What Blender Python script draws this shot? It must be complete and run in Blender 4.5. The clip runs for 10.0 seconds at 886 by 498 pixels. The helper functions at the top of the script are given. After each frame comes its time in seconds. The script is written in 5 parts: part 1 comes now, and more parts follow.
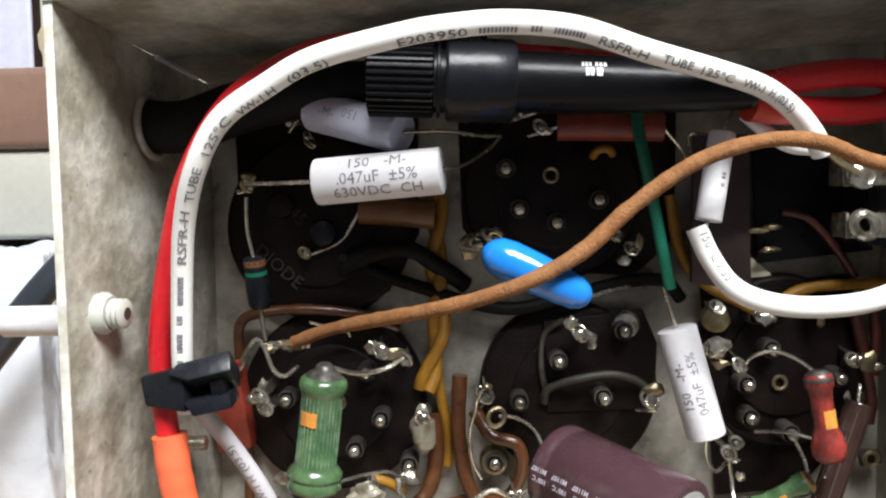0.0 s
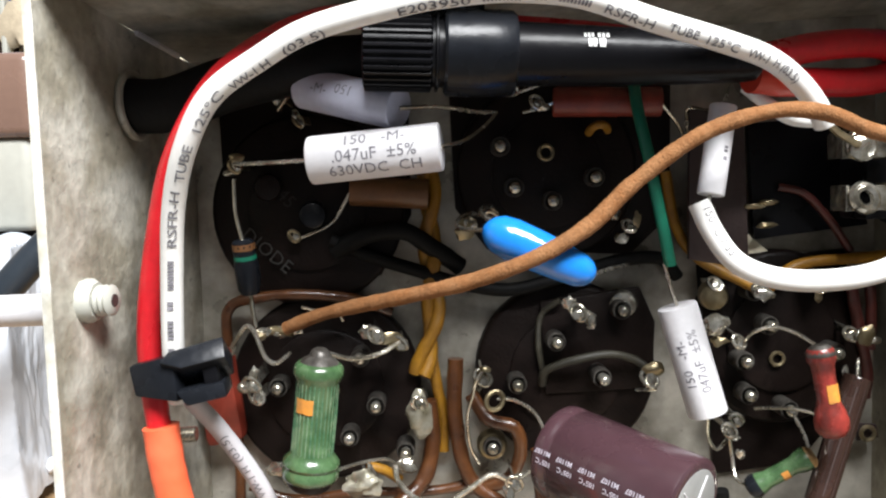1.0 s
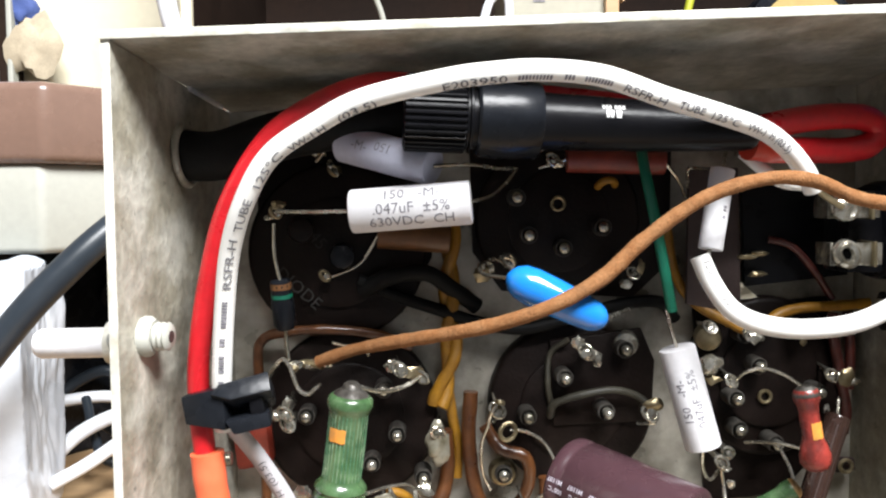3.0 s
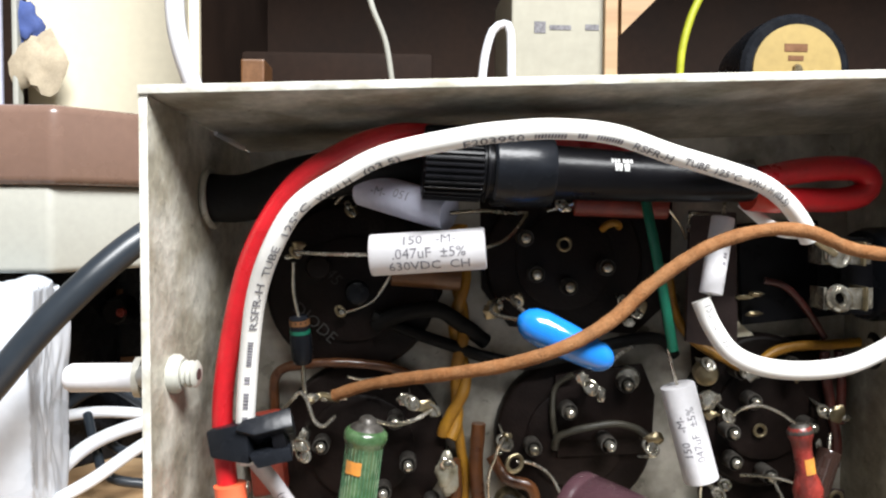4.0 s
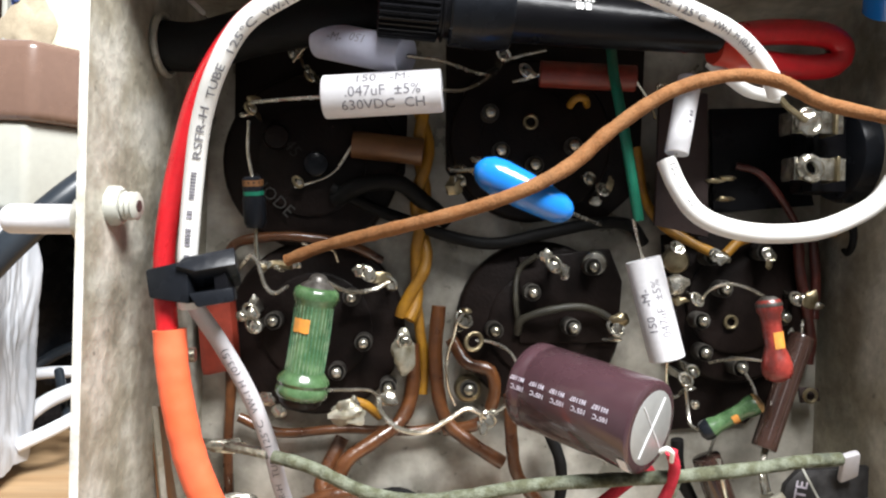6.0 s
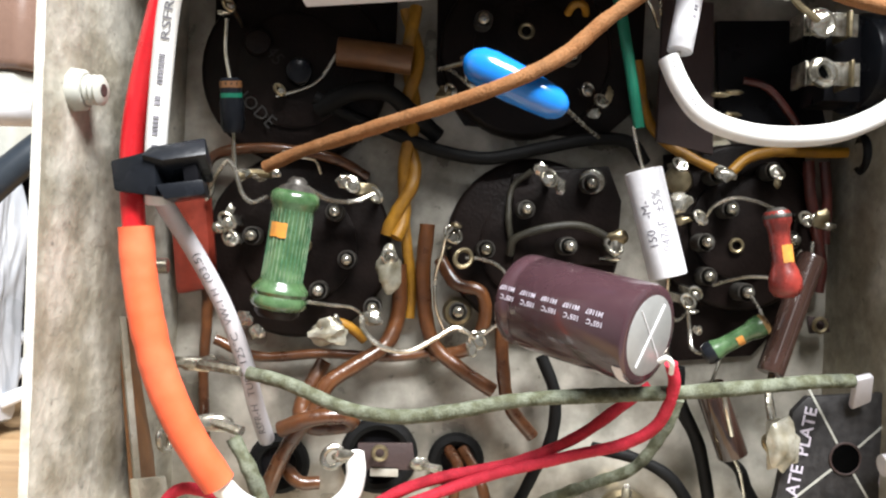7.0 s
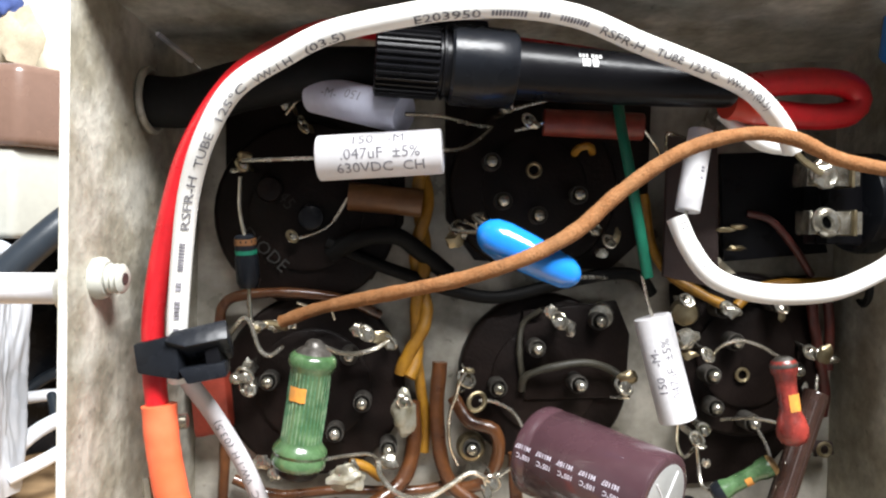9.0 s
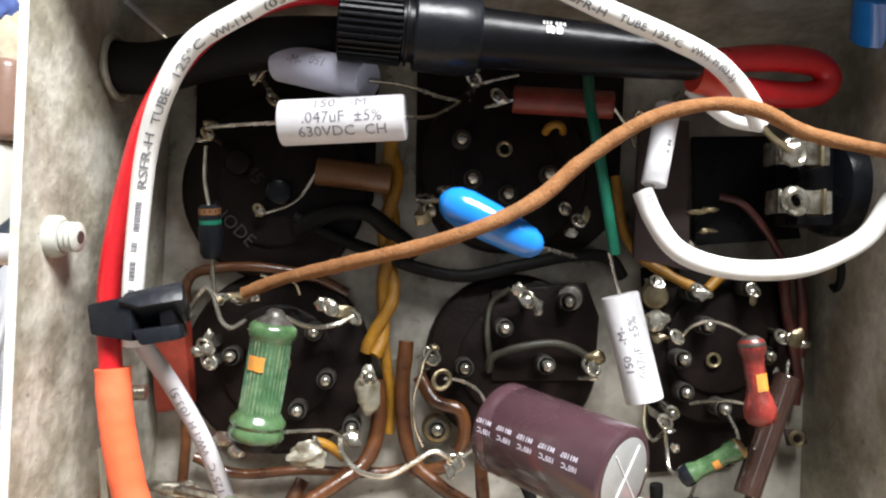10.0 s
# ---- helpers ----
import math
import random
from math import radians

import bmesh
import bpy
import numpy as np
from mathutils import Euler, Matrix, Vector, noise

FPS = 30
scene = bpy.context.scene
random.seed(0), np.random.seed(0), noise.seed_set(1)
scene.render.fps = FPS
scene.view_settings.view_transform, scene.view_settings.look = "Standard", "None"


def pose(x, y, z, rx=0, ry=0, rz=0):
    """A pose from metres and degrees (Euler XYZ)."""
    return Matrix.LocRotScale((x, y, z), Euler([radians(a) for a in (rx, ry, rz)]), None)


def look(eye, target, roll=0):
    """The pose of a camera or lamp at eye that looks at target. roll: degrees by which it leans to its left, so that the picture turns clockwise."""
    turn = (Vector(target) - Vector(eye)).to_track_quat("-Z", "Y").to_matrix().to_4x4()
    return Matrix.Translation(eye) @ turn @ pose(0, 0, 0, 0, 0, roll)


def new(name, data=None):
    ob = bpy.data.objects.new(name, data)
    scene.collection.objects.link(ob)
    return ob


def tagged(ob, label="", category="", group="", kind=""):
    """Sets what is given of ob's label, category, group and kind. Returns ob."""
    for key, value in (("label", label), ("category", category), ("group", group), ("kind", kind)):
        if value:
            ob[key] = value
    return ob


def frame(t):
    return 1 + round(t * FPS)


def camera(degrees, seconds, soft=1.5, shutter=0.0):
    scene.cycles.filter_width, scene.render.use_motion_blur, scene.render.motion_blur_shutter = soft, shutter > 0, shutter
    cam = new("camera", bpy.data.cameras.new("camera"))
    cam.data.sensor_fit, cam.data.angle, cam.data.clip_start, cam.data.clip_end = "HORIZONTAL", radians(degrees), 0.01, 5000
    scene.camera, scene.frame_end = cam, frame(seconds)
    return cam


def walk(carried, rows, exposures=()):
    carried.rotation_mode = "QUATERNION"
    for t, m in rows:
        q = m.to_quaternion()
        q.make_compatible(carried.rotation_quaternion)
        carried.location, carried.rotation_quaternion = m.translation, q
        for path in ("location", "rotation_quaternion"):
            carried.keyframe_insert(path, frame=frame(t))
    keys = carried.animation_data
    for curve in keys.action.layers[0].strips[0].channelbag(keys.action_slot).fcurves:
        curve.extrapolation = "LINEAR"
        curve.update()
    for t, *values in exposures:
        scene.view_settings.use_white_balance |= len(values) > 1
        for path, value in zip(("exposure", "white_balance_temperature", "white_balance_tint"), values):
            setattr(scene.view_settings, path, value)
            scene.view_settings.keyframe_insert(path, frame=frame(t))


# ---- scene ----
cam = camera(56.3, 10.0, soft=2.2)
PATH = [
    (0, (0.00644, 0.00090, 0.01293), (-0.0247, 0.9982, -0.0539), -0.98),
    (0.5, (0.00112, 0.00200, 0.00915), (-0.0021, 0.9993, -0.0644), -1.01),
    (1, (0.00018, 0.00504, 0.01068), (0.0101, 1.0019, -0.0684), -1.76),
    (1.5, (-0.00086, 0.00583, 0.01314), (0.0243, 1.0022, -0.0678), -1.91),
    (2, (-0.00870, -0.00499, 0.01642), (0.0244, 0.9916, -0.0586), -0.96),
    (2.2, (-0.00625, -0.00395, 0.01363), (0.0337, 0.9938, -0.0409), -0.67),
    (3.3, (-0.01106, -0.01464, 0.02238), (0.0251, 0.9830, -0.0356), -0.26),
    (3.5, (-0.01139, -0.01758, 0.02556), (0.0212, 0.9802, -0.0324), -0.10),
    (4, (-0.01569, -0.01690, 0.02493), (0.0370, 0.9806, -0.0227), 0.28),
    (4.5, (-0.00638, -0.01352, 0.02148), (0.0304, 0.9850, -0.0197), 0.10),
    (5, (-0.00377, -0.01514, 0.01509), (0.0320, 0.9836, -0.0204), 0.47),
    (5.5, (-0.00423, -0.01339, 0.00115), (0.0407, 0.9854, -0.0195), 1.13),
    (6.8, (-0.00709, -0.00844, -0.03069), (0.0416, 0.9903, -0.0220), 2.04),
    (7, (-0.00042, -0.00225, -0.03342), (0.0431, 0.9968, -0.0332), 2.15),
    (7.5, (0.01039, 0.00601, -0.03774), (0.0385, 1.0056, -0.0451), 1.85),
    (8, (0.01287, 0.00373, -0.02166), (0.0379, 1.0029, -0.0535), 1.06),
    (8.5, (0.00071, 0.00815, -0.01058), (0.0516, 1.0065, -0.0388), 0.79),
    (9, (-0.00646, -0.00481, 0.00145), (0.0497, 0.9935, -0.0162), 1.08),
    (9.5, (-0.00253, -0.00338, -0.00104), (0.0474, 0.9954, -0.0003), 0.98),
    (10, (0.00165, -0.00361, -0.00983), (0.0541, 0.9949, 0.0066), 2.03),
]

walk(cam, [(t, look(eye, target, roll)) for t, eye, target, roll in PATH],
     exposures=((0, -0.46), (0.5, -0.36), (1, -0.27), (2, -0.1), (3.5, -0.17), (4.5, -0.32), (5.5, -0.2), (7, 0.1), (7.5, 0.12), (8.5, 0.15), (9, 0.08), (10, 0.03)))

# ---- light ----
world = bpy.data.worlds.new("world")
scene.world = world
world.use_nodes = True
world.node_tree.nodes["Background"].inputs[0].default_value = (0.95, 0.97, 1.0, 1)
world.node_tree.nodes["Background"].inputs[1].default_value = 0.12


def area(name, place, target, sx, sy, watts, colour=(1, 0.96, 0.9)):
    lamp = bpy.data.lights.new(name, "AREA")
    lamp.shape, lamp.size, lamp.size_y, lamp.energy, lamp.color = "RECTANGLE", sx, sy, watts, colour
    ob = new(name, lamp)
    ob.matrix_world = look(place, target)
    return ob


area("ceiling_tube_light", (0.31, -0.64, 1.08), (0.02, 0.18, -0.03), 0.75, 0.45, 94, (0.965, 0.975, 0.985))


# ---- materials ----
def material(name, colour, rough=0.5, metal=0.0, vary=0.25, scale=120.0, bump=0.15, bump_scale=900.0, stain=None, coat=0.0, amount=0.5, shine=0.5, grime=0.0, stretch=(1, 1, 1), edge=0.18):
    m = bpy.data.materials.new(name)
    m.use_nodes = True
    nt = m.node_tree
    b = nt.nodes["Principled BSDF"]
    co = nt.nodes.new("ShaderNodeTexCoord")
    n1 = nt.nodes.new("ShaderNodeTexNoise")
    n1.inputs["Scale"].default_value, n1.inputs["Detail"].default_value = scale, 6
    n2 = nt.nodes.new("ShaderNodeTexNoise")
    n2.inputs["Scale"].default_value, n2.inputs["Detail"].default_value = bump_scale, 4
    ramp = nt.nodes.new("ShaderNodeValToRGB")
    other = stain or tuple(c * (1 - vary) for c in colour)
    ramp.color_ramp.elements[0].position, ramp.color_ramp.elements[1].position = amount - edge, amount + edge
    ramp.color_ramp.elements[0].color, ramp.color_ramp.elements[1].color = (*other, 1), (*colour, 1)
    fine = nt.nodes.new("ShaderNodeMix")
    fine.data_type, fine.blend_type = "RGBA", "MULTIPLY"
    grey = nt.nodes.new("ShaderNodeMapRange")
    grey.inputs[1].default_value, grey.inputs[2].default_value, grey.inputs[3].default_value, grey.inputs[4].default_value = 0.3, 0.7, 1 - vary * 0.6, 1.0
    fine.inputs[0].default_value = 1.0
    bp = nt.nodes.new("ShaderNodeBump")
    bp.inputs["Strength"].default_value, bp.inputs["Distance"].default_value = bump, 0.0004
    rr = nt.nodes.new("ShaderNodeMapRange")
    rr.inputs[3].default_value, rr.inputs[4].default_value = max(0.03, rough - 0.12), min(1, rough + 0.12)
    k = nt.links.new
    mp = nt.nodes.new("ShaderNodeMapping")
    mp.inputs["Scale"].default_value = stretch
    k(co.outputs["Object"], mp.inputs["Vector"])
    k(mp.outputs[0], n1.inputs["Vector"])
    k(mp.outputs[0], n2.inputs["Vector"])
    k(n1.outputs[0], ramp.inputs[0])
    k(n2.outputs[0], grey.inputs[0])
    k(ramp.outputs[0], fine.inputs[6])
    k(grey.outputs[0], fine.inputs[7])
    last = fine.outputs[2]
    if grime:
        for size, lo, hi, dark in ((scale * 0.35, 0.5, 0.68, 0.55), (scale * 5.0, 0.62, 0.7, 0.45)):
            n3 = nt.nodes.new("ShaderNodeTexNoise")
            n3.inputs["Scale"].default_value, n3.inputs["Detail"].default_value, n3.inputs["Roughness"].default_value = size, 8, 0.65
            mr = nt.nodes.new("ShaderNodeMapRange")
            mr.inputs[1].default_value, mr.inputs[2].default_value, mr.inputs[3].default_value, mr.inputs[4].default_value = lo, hi, 1.0, 1 - dark * grime
            mx = nt.nodes.new("ShaderNodeMix")
            mx.data_type, mx.blend_type = "RGBA", "MULTIPLY"
            mx.inputs[0].default_value = 1.0
            k(mp.outputs[0], n3.inputs["Vector"])
            k(n3.outputs[0], mr.inputs[0])
            k(last, mx.inputs[6])
            k(mr.outputs[0], mx.inputs[7])
            last = mx.outputs[2]
    k(last, b.inputs["Base Color"])
    k(n2.outputs[0], bp.inputs["Height"])
    k(bp.outputs[0], b.inputs["Normal"])
    k(n1.outputs[0], rr.inputs[0])
    k(rr.outputs[0], b.inputs["Roughness"])
    b.inputs["Metallic"].default_value = metal
    b.inputs["Coat Weight"].default_value = coat
    b.inputs["Specular IOR Level"].default_value = shine
    return m


STEEL = material("aged_steel", (0.56, 0.535, 0.46), 0.46, 0.3, 0.5, 80, 0.8, 420, (0.34, 0.31, 0.24), grime=1.0, edge=0.1)
EDGE = material("rim_steel", (0.76, 0.75, 0.7), 0.45, 0.2, 0.2, 200, 0.25, 900, (0.5, 0.47, 0.38), grime=0.5)
PLATE = material("plate_steel", (0.52, 0.49, 0.425), 0.3, 0.35, 0.25, 65, 0.22, 420, (0.19, 0.175, 0.14), grime=1.0, edge=0.12, amount=0.48)
BAKELITE = material("brown_bakelite", (0.0125, 0.0078, 0.0066), 0.42, 0, 0.4, 150, 0.3, 1200, (0.0065, 0.0042, 0.0036), shine=0.15)
TIN = material("solder_tin", (0.66, 0.64, 0.57), 0.2, 0.85, 0.35, 420, 0.5, 700, (0.28, 0.25, 0.19), grime=0.8)
BRASS = material("dull_brass", (0.42, 0.35, 0.22), 0.35, 0.85, 0.3, 260, 0.3, 700, (0.2, 0.16, 0.09), grime=0.6)
LEAD = material("lead_wire", (0.66, 0.63, 0.56), 0.25, 0.9, 0.25, 300, 0.2, 900, (0.42, 0.38, 0.3), grime=0.5)
LEADDARK = material("tarnished_tin", (0.095, 0.088, 0.078), 0.4, 0.4, 0.4, 400, 0.4, 700, (0.04, 0.035, 0.03))
WHITE = material("white_silicone", (0.78, 0.77, 0.74), 0.42, 0, 0.08, 80, 0.06, 900, grime=0.14)
FILM = material("white_film", (0.72, 0.71, 0.73), 0.45, 0, 0.1, 150, 0.08, 900, grime=0.14)
# Greyer, bluer than white_film: on the capacitor, shade is put into the colour.
LILAC = material("shaded_lilac_film", (0.5, 0.51, 0.62), 0.42, 0, 0.12, 150, 0.08, 900)
RED = material("red_insulation", (0.5, 0.012, 0.018), 0.3, 0, 0.25, 90, 0.05, 700)
ORANGE = material("orange_shrink", (0.85, 0.15, 0.065), 0.36, 0, 0.12, 90, 0.2, 300, (0.72, 0.1, 0.035), grime=0.15)
REDORANGE = material("red_orange_shrink", (0.5, 0.045, 0.025), 0.4, 0, 0.2, 90, 0.1, 500)
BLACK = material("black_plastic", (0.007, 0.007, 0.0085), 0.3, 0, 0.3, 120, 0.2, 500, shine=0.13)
SATIN = material("grey_black_plastic", (0.011, 0.0125, 0.016), 0.27, 0, 0.3, 120, 0.2, 500, shine=0.18)
BLUE = material("blue_epoxy", (0.012, 0.19, 0.62), 0.15, 0, 0.15, 70, 0.04, 500, coat=0.5)
GREEN = material("green_enamel", (0.085, 0.16, 0.07), 0.27, 0, 0.4, 260, 0.15, 600, (0.035, 0.08, 0.03), amount=0.5, coat=0.3, grime=0.7)
# Paler than green_enamel: the highlight on each ridge is in the colour.
GREENRIDGE = material("highlit_green_glaze", (0.26, 0.33, 0.21), 0.3, 0, 0.5, 500, 0.15, 600, (0.06, 0.15, 0.08), amount=0.6, coat=0.3)
GREENWIRE = material("green_wire", (0.01, 0.17, 0.1), 0.35, 0, 0.25, 120, 0.06, 600)
PURPLE = material("maroon_sleeve", (0.056, 0.027, 0.033), 0.25, 0, 0.15, 60, 0.03, 500, coat=0.4)
ALU = material("grey_cap_end", (0.36, 0.365, 0.355), 0.4, 0.35, 0.15, 80, 0.08, 700)
REDRES = material("red_enamel", (0.25, 0.032, 0.024), 0.28, 0, 0.5, 260, 0.2, 600, (0.11, 0.02, 0.016), amount=0.46, grime=0.8, edge=0.1)
RUST = material("rust_red_coat", (0.24, 0.035, 0.02), 0.4, 0, 0.3, 150, 0.15, 600, grime=0.6)
ORBAND = material("orange_paint", (0.68, 0.27, 0.04), 0.45, 0, 0.35, 500, 0.1, 900, (0.45, 0.2, 0.05), grime=0.5)
BROWNCLOTH = material("tan_cloth", (0.3, 0.145, 0.062), 0.85, 0, 0.5, 500, 0.8, 2600, (0.24, 0.1, 0.035), shine=0.2, grime=0.5)
OLIVE = material("olive_cloth", (0.175, 0.19, 0.14), 0.85, 0, 0.5, 420, 0.8, 2600, (0.095, 0.1, 0.06), shine=0.2, grime=1.0, edge=0.1)
REDCLOTH = material("red_cloth", (0.56, 0.03, 0.055), 0.7, 0, 0.4, 400, 0.7, 2600, (0.38, 0.015, 0.03), shine=0.25, grime=0.4)
RUSTWIRE = material("rust_rubber", (0.15, 0.055, 0.017), 0.3, 0, 0.45, 160, 0.5, 500, (0.06, 0.022, 0.01), coat=0.3, grime=0.6)
TANPAINT = material("yellowed_paint", (0.4, 0.24, 0.08), 0.5, 0, 0.4, 400, 0.2, 700, (0.2, 0.11, 0.04))
DARKRED = material("dark_red_wire", (0.1, 0.021, 0.015), 0.4, 0, 0.4, 160, 0.3, 600, (0.045, 0.012, 0.01))
DARKOLIVE = material("dark_olive_wire", (0.045, 0.04, 0.026), 0.6, 0, 0.4, 200, 0.3, 700, (0.02, 0.018, 0.012))
DULLTIN = material("dull_solder", (0.52, 0.5, 0.42), 0.32, 0.45, 0.4, 300, 0.5, 500, (0.27, 0.24, 0.16), grime=0.6)
LIME = material("lime_cable", (0.42, 0.45, 0.03), 0.45)
SLEEVE = material("amber_sleeve", (0.042, 0.022, 0.017), 0.15, 0, 0.3, 150, 0.15, 500, coat=0.6)
PIT = material("deep_black", (0.002, 0.002, 0.002), 0.95, shine=0.0)
YELLOW = material("yellow_wire", (0.4, 0.19, 0.008), 0.5, 0, 0.4, 160, 0.3, 700, (0.24, 0.11, 0.012), grime=0.6)
BLACKWIRE = material("black_rubber", (0.009, 0.009, 0.009), 0.6, 0, 0.4, 150, 0.4, 700, shine=0.14)
# White sleeve made greyer: the shade on the lower wire is in the colour.
GREYSLEEVE = material("shaded_grey_sleeve", (0.52, 0.5, 0.52), 0.45, 0, 0.1, 80, 0.06, 900, grime=0.2)
INK = material("printed_ink", (0.24, 0.235, 0.25), 0.85, 0, 0.4, 900, 0.0, 900, shine=0.05)
FAINT = material("faint_grey_ink", (0.3, 0.29, 0.32), 0.8, 0, 0.4, 900, 0.0, 900, shine=0.05)
WHITEINK = material("white_ink", (0.52, 0.48, 0.55), 0.6, 0, 0.2, 900, 0.0, 900)
TAN = material("tan_wax", (0.17, 0.075, 0.027), 0.45, 0, 0.3, 150, 0.2, 600)
CARD = material("fibre_board", (0.045, 0.026, 0.024), 0.6, 0, 0.3, 150, 0.3, 900)
WOOD = material("bench_wood", (0.5, 0.34, 0.19), 0.5, 0, 0.35, 60, 0.15, 200, (0.33, 0.2, 0.1), stretch=(0.12, 1, 1), grime=0.3)
DARKWOOD = material("walnut_shelf", (0.022, 0.012, 0.008), 0.75, 0, 0.4, 20, 0.15, 200, shine=0.12)
CREAM = material("cream_card", (0.72, 0.66, 0.5), 0.6, 0, 0.1, 10, 0.08, 200)
TAUPE = material("taupe_plastic", (0.19, 0.118, 0.09), 0.27, 0, 0.15, 15, 0.05, 300)
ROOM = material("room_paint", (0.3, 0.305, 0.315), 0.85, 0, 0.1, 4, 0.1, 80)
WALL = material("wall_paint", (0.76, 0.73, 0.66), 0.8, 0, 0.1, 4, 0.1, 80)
BEIGE = material("beige_plastic", (0.4, 0.4, 0.355), 0.5, 0, 0.12, 15, 0.05, 300)
PAPER = material("white_paper", (0.68, 0.7, 0.74), 0.6, 0, 0.06, 20, 0.05, 300)
GREYCABLE = material("slate_cable", (0.022, 0.029, 0.038), 0.33, 0, 0.2, 30, 0.05, 300)
BAGGY = material("clear_plastic_bag", (0.6, 0.63, 0.68), 0.3, 0, 0.15, 30, 0.2, 120, (0.46, 0.5, 0.56), coat=0.3)
CARTON = material("carton_card", (0.33, 0.315, 0.25), 0.6, 0, 0.15, 25, 0.08, 200)
MOULD = material("moulded_letters", (0.038, 0.036, 0.034), 0.6, 0, 0.2, 300, 0.1, 900, shine=0.2)
CONE = material("yellow_cone", (0.36, 0.26, 0.085), 0.6, 0, 0.2, 40, 0.1, 300)


# ---- building helpers (millimetres in, metres out) ----
MM = 0.001


def V(p):
    return Vector(p)


def thing(name, at, label, category, group="", kind=""):
    ob = new(name)
    ob.empty_display_size = 0.004
    ob.location = V(at) * MM
    return tagged(ob, label, category, group, kind)


def part(name, bm, mat, parent=None, label="", smooth=True):
    """Links bm, given in world millimetres, as one mesh under parent."""
    base = Vector((0, 0, 0))
    up = parent
    while up is not None:
        base += up.location
        up = up.parent
    bmesh.ops.recalc_face_normals(bm, faces=bm.faces)
    own = Vector((0, 0, 0))
    if parent is None:
        lo = [min(v.co[i] for v in bm.verts) for i in range(3)]
        hi = [max(v.co[i] for v in bm.verts) for i in range(3)]
        own = Vector([(a + b) / 2 for a, b in zip(lo, hi)]) * MM
    for v in bm.verts:
        v.co = v.co * MM - base - own
    me = bpy.data.meshes.new(name)
    bm.to_mesh(me)
    bm.free()
    if smooth:
        for f in me.polygons:
            f.use_smooth = True
        me.set_sharp_from_angle(angle=radians(38))
    me.materials.append(mat)
    ob = new(name, me)
    ob.location = own
    if parent is not None:
        ob.parent = parent
    if label:
        ob["label"] = label
    return ob


def spline(pts, step=1.2):
    """Points along a smooth curve through pts."""
    pts = [V(p) for p in pts]
    if len(pts) == 2:
        pts = [pts[0], pts[0].lerp(pts[1], 0.5), pts[1]]
    ext = [pts[0] * 2 - pts[1], *pts, pts[-1] * 2 - pts[-2]]
    out = []
    for a, b, c, d in zip(ext, ext[1:], ext[2:], ext[3:]):
        n = max(2, int((c - b).length / step))
        for i in range(n):
            t = i / n
            out.append(0.5 * (2 * b + (c - a) * t + (2 * a - 5 * b + 4 * c - d) * t * t + (3 * b - a - 3 * c + d) * t ** 3))
    return out + [pts[-1]]


def sweep(bm, line, radii, n=12, flat=1.0):
    """A closed tube along line; radii is a number or one radius for each point."""
    if not hasattr(radii, "__len__"):
        radii = [radii] * len(line)
    side = None
    rings = []
    for i, p in enumerate(line):
        d = (line[min(i + 1, len(line) - 1)] - line[max(i - 1, 0)]).normalized()
        if side is None:
            side = d.orthogonal().normalized()
        side = (side - d * side.dot(d)).normalized()
        over = d.cross(side)
        rings.append([bm.verts.new(p + (side * math.cos(a) + over * math.sin(a) * flat) * radii[i]) for a in (2 * math.pi * k / n for k in range(n))])
    for r, s in zip(rings, rings[1:]):
        for k in range(n):
            bm.faces.new((r[k], r[(k + 1) % n], s[(k + 1) % n], s[k]))
    bm.faces.new(rings[0])
    bm.faces.new(rings[-1])
    return bm


def tube(pts, r, n=12, step=1.2, wobble=0.0, braid=0.0):
    """A round tube through pts; braid: depth of a crossed thread weave, as a share of r."""
    line = spline(pts, min(step, 0.4) if braid else step)
    radii = [r * (1 + wobble * (noise.noise(p * 0.35) + 0.7 * noise.noise(p * 0.11))) for p in line]
    bm = sweep(bmesh.new(), line, radii, 18 if braid else n)
    if braid:
        s = 0.0
        for i, v in enumerate(bm.verts):
            ring, k = divmod(i, 18)
            if k == 0 and ring:
                s += (line[ring] - line[ring - 1]).length
            t = 2 * math.pi * k / 18
            w = math.sin(3 * t + s * 2.6) * math.sin(3 * t - s * 2.6) + 0.6 * noise.noise(v.co * 2.5)
            v.co = line[ring] + (v.co - line[ring]) * (1 + braid * w)
    return bm


def turned(a, b, profile, n=24):
    """A solid of revolution from a to b; profile: (fraction along, radius)."""
    a, b = V(a), V(b)
    return sweep(bmesh.new(), [a.lerp(b, f) for f, _ in profile], [max(r, 0.02) for _, r in profile], n)


def frame_on(a, b, hint=(0, -1, 0)):
    """Axes of a rod from a to b: along, across, and towards hint."""
    x = (V(b) - V(a)).normalized()
    z = (V(hint) - x * V(hint).dot(x)).normalized()
    return x, z.cross(x), z


def box(lo, hi, bevel=0.0, m=None):
    bm = bmesh.new()
    c = [(l + h) / 2 for l, h in zip(lo, hi)]
    bmesh.ops.create_cube(bm, size=1, matrix=Matrix.LocRotScale(c, None, [h - l for l, h in zip(lo, hi)]))
    if bevel:
        bmesh.ops.bevel(bm, geom=bm.edges[:], offset=bevel, segments=2, affect="EDGES", profile=0.6)
    if m is not None:
        bm.transform(m)
    return bm


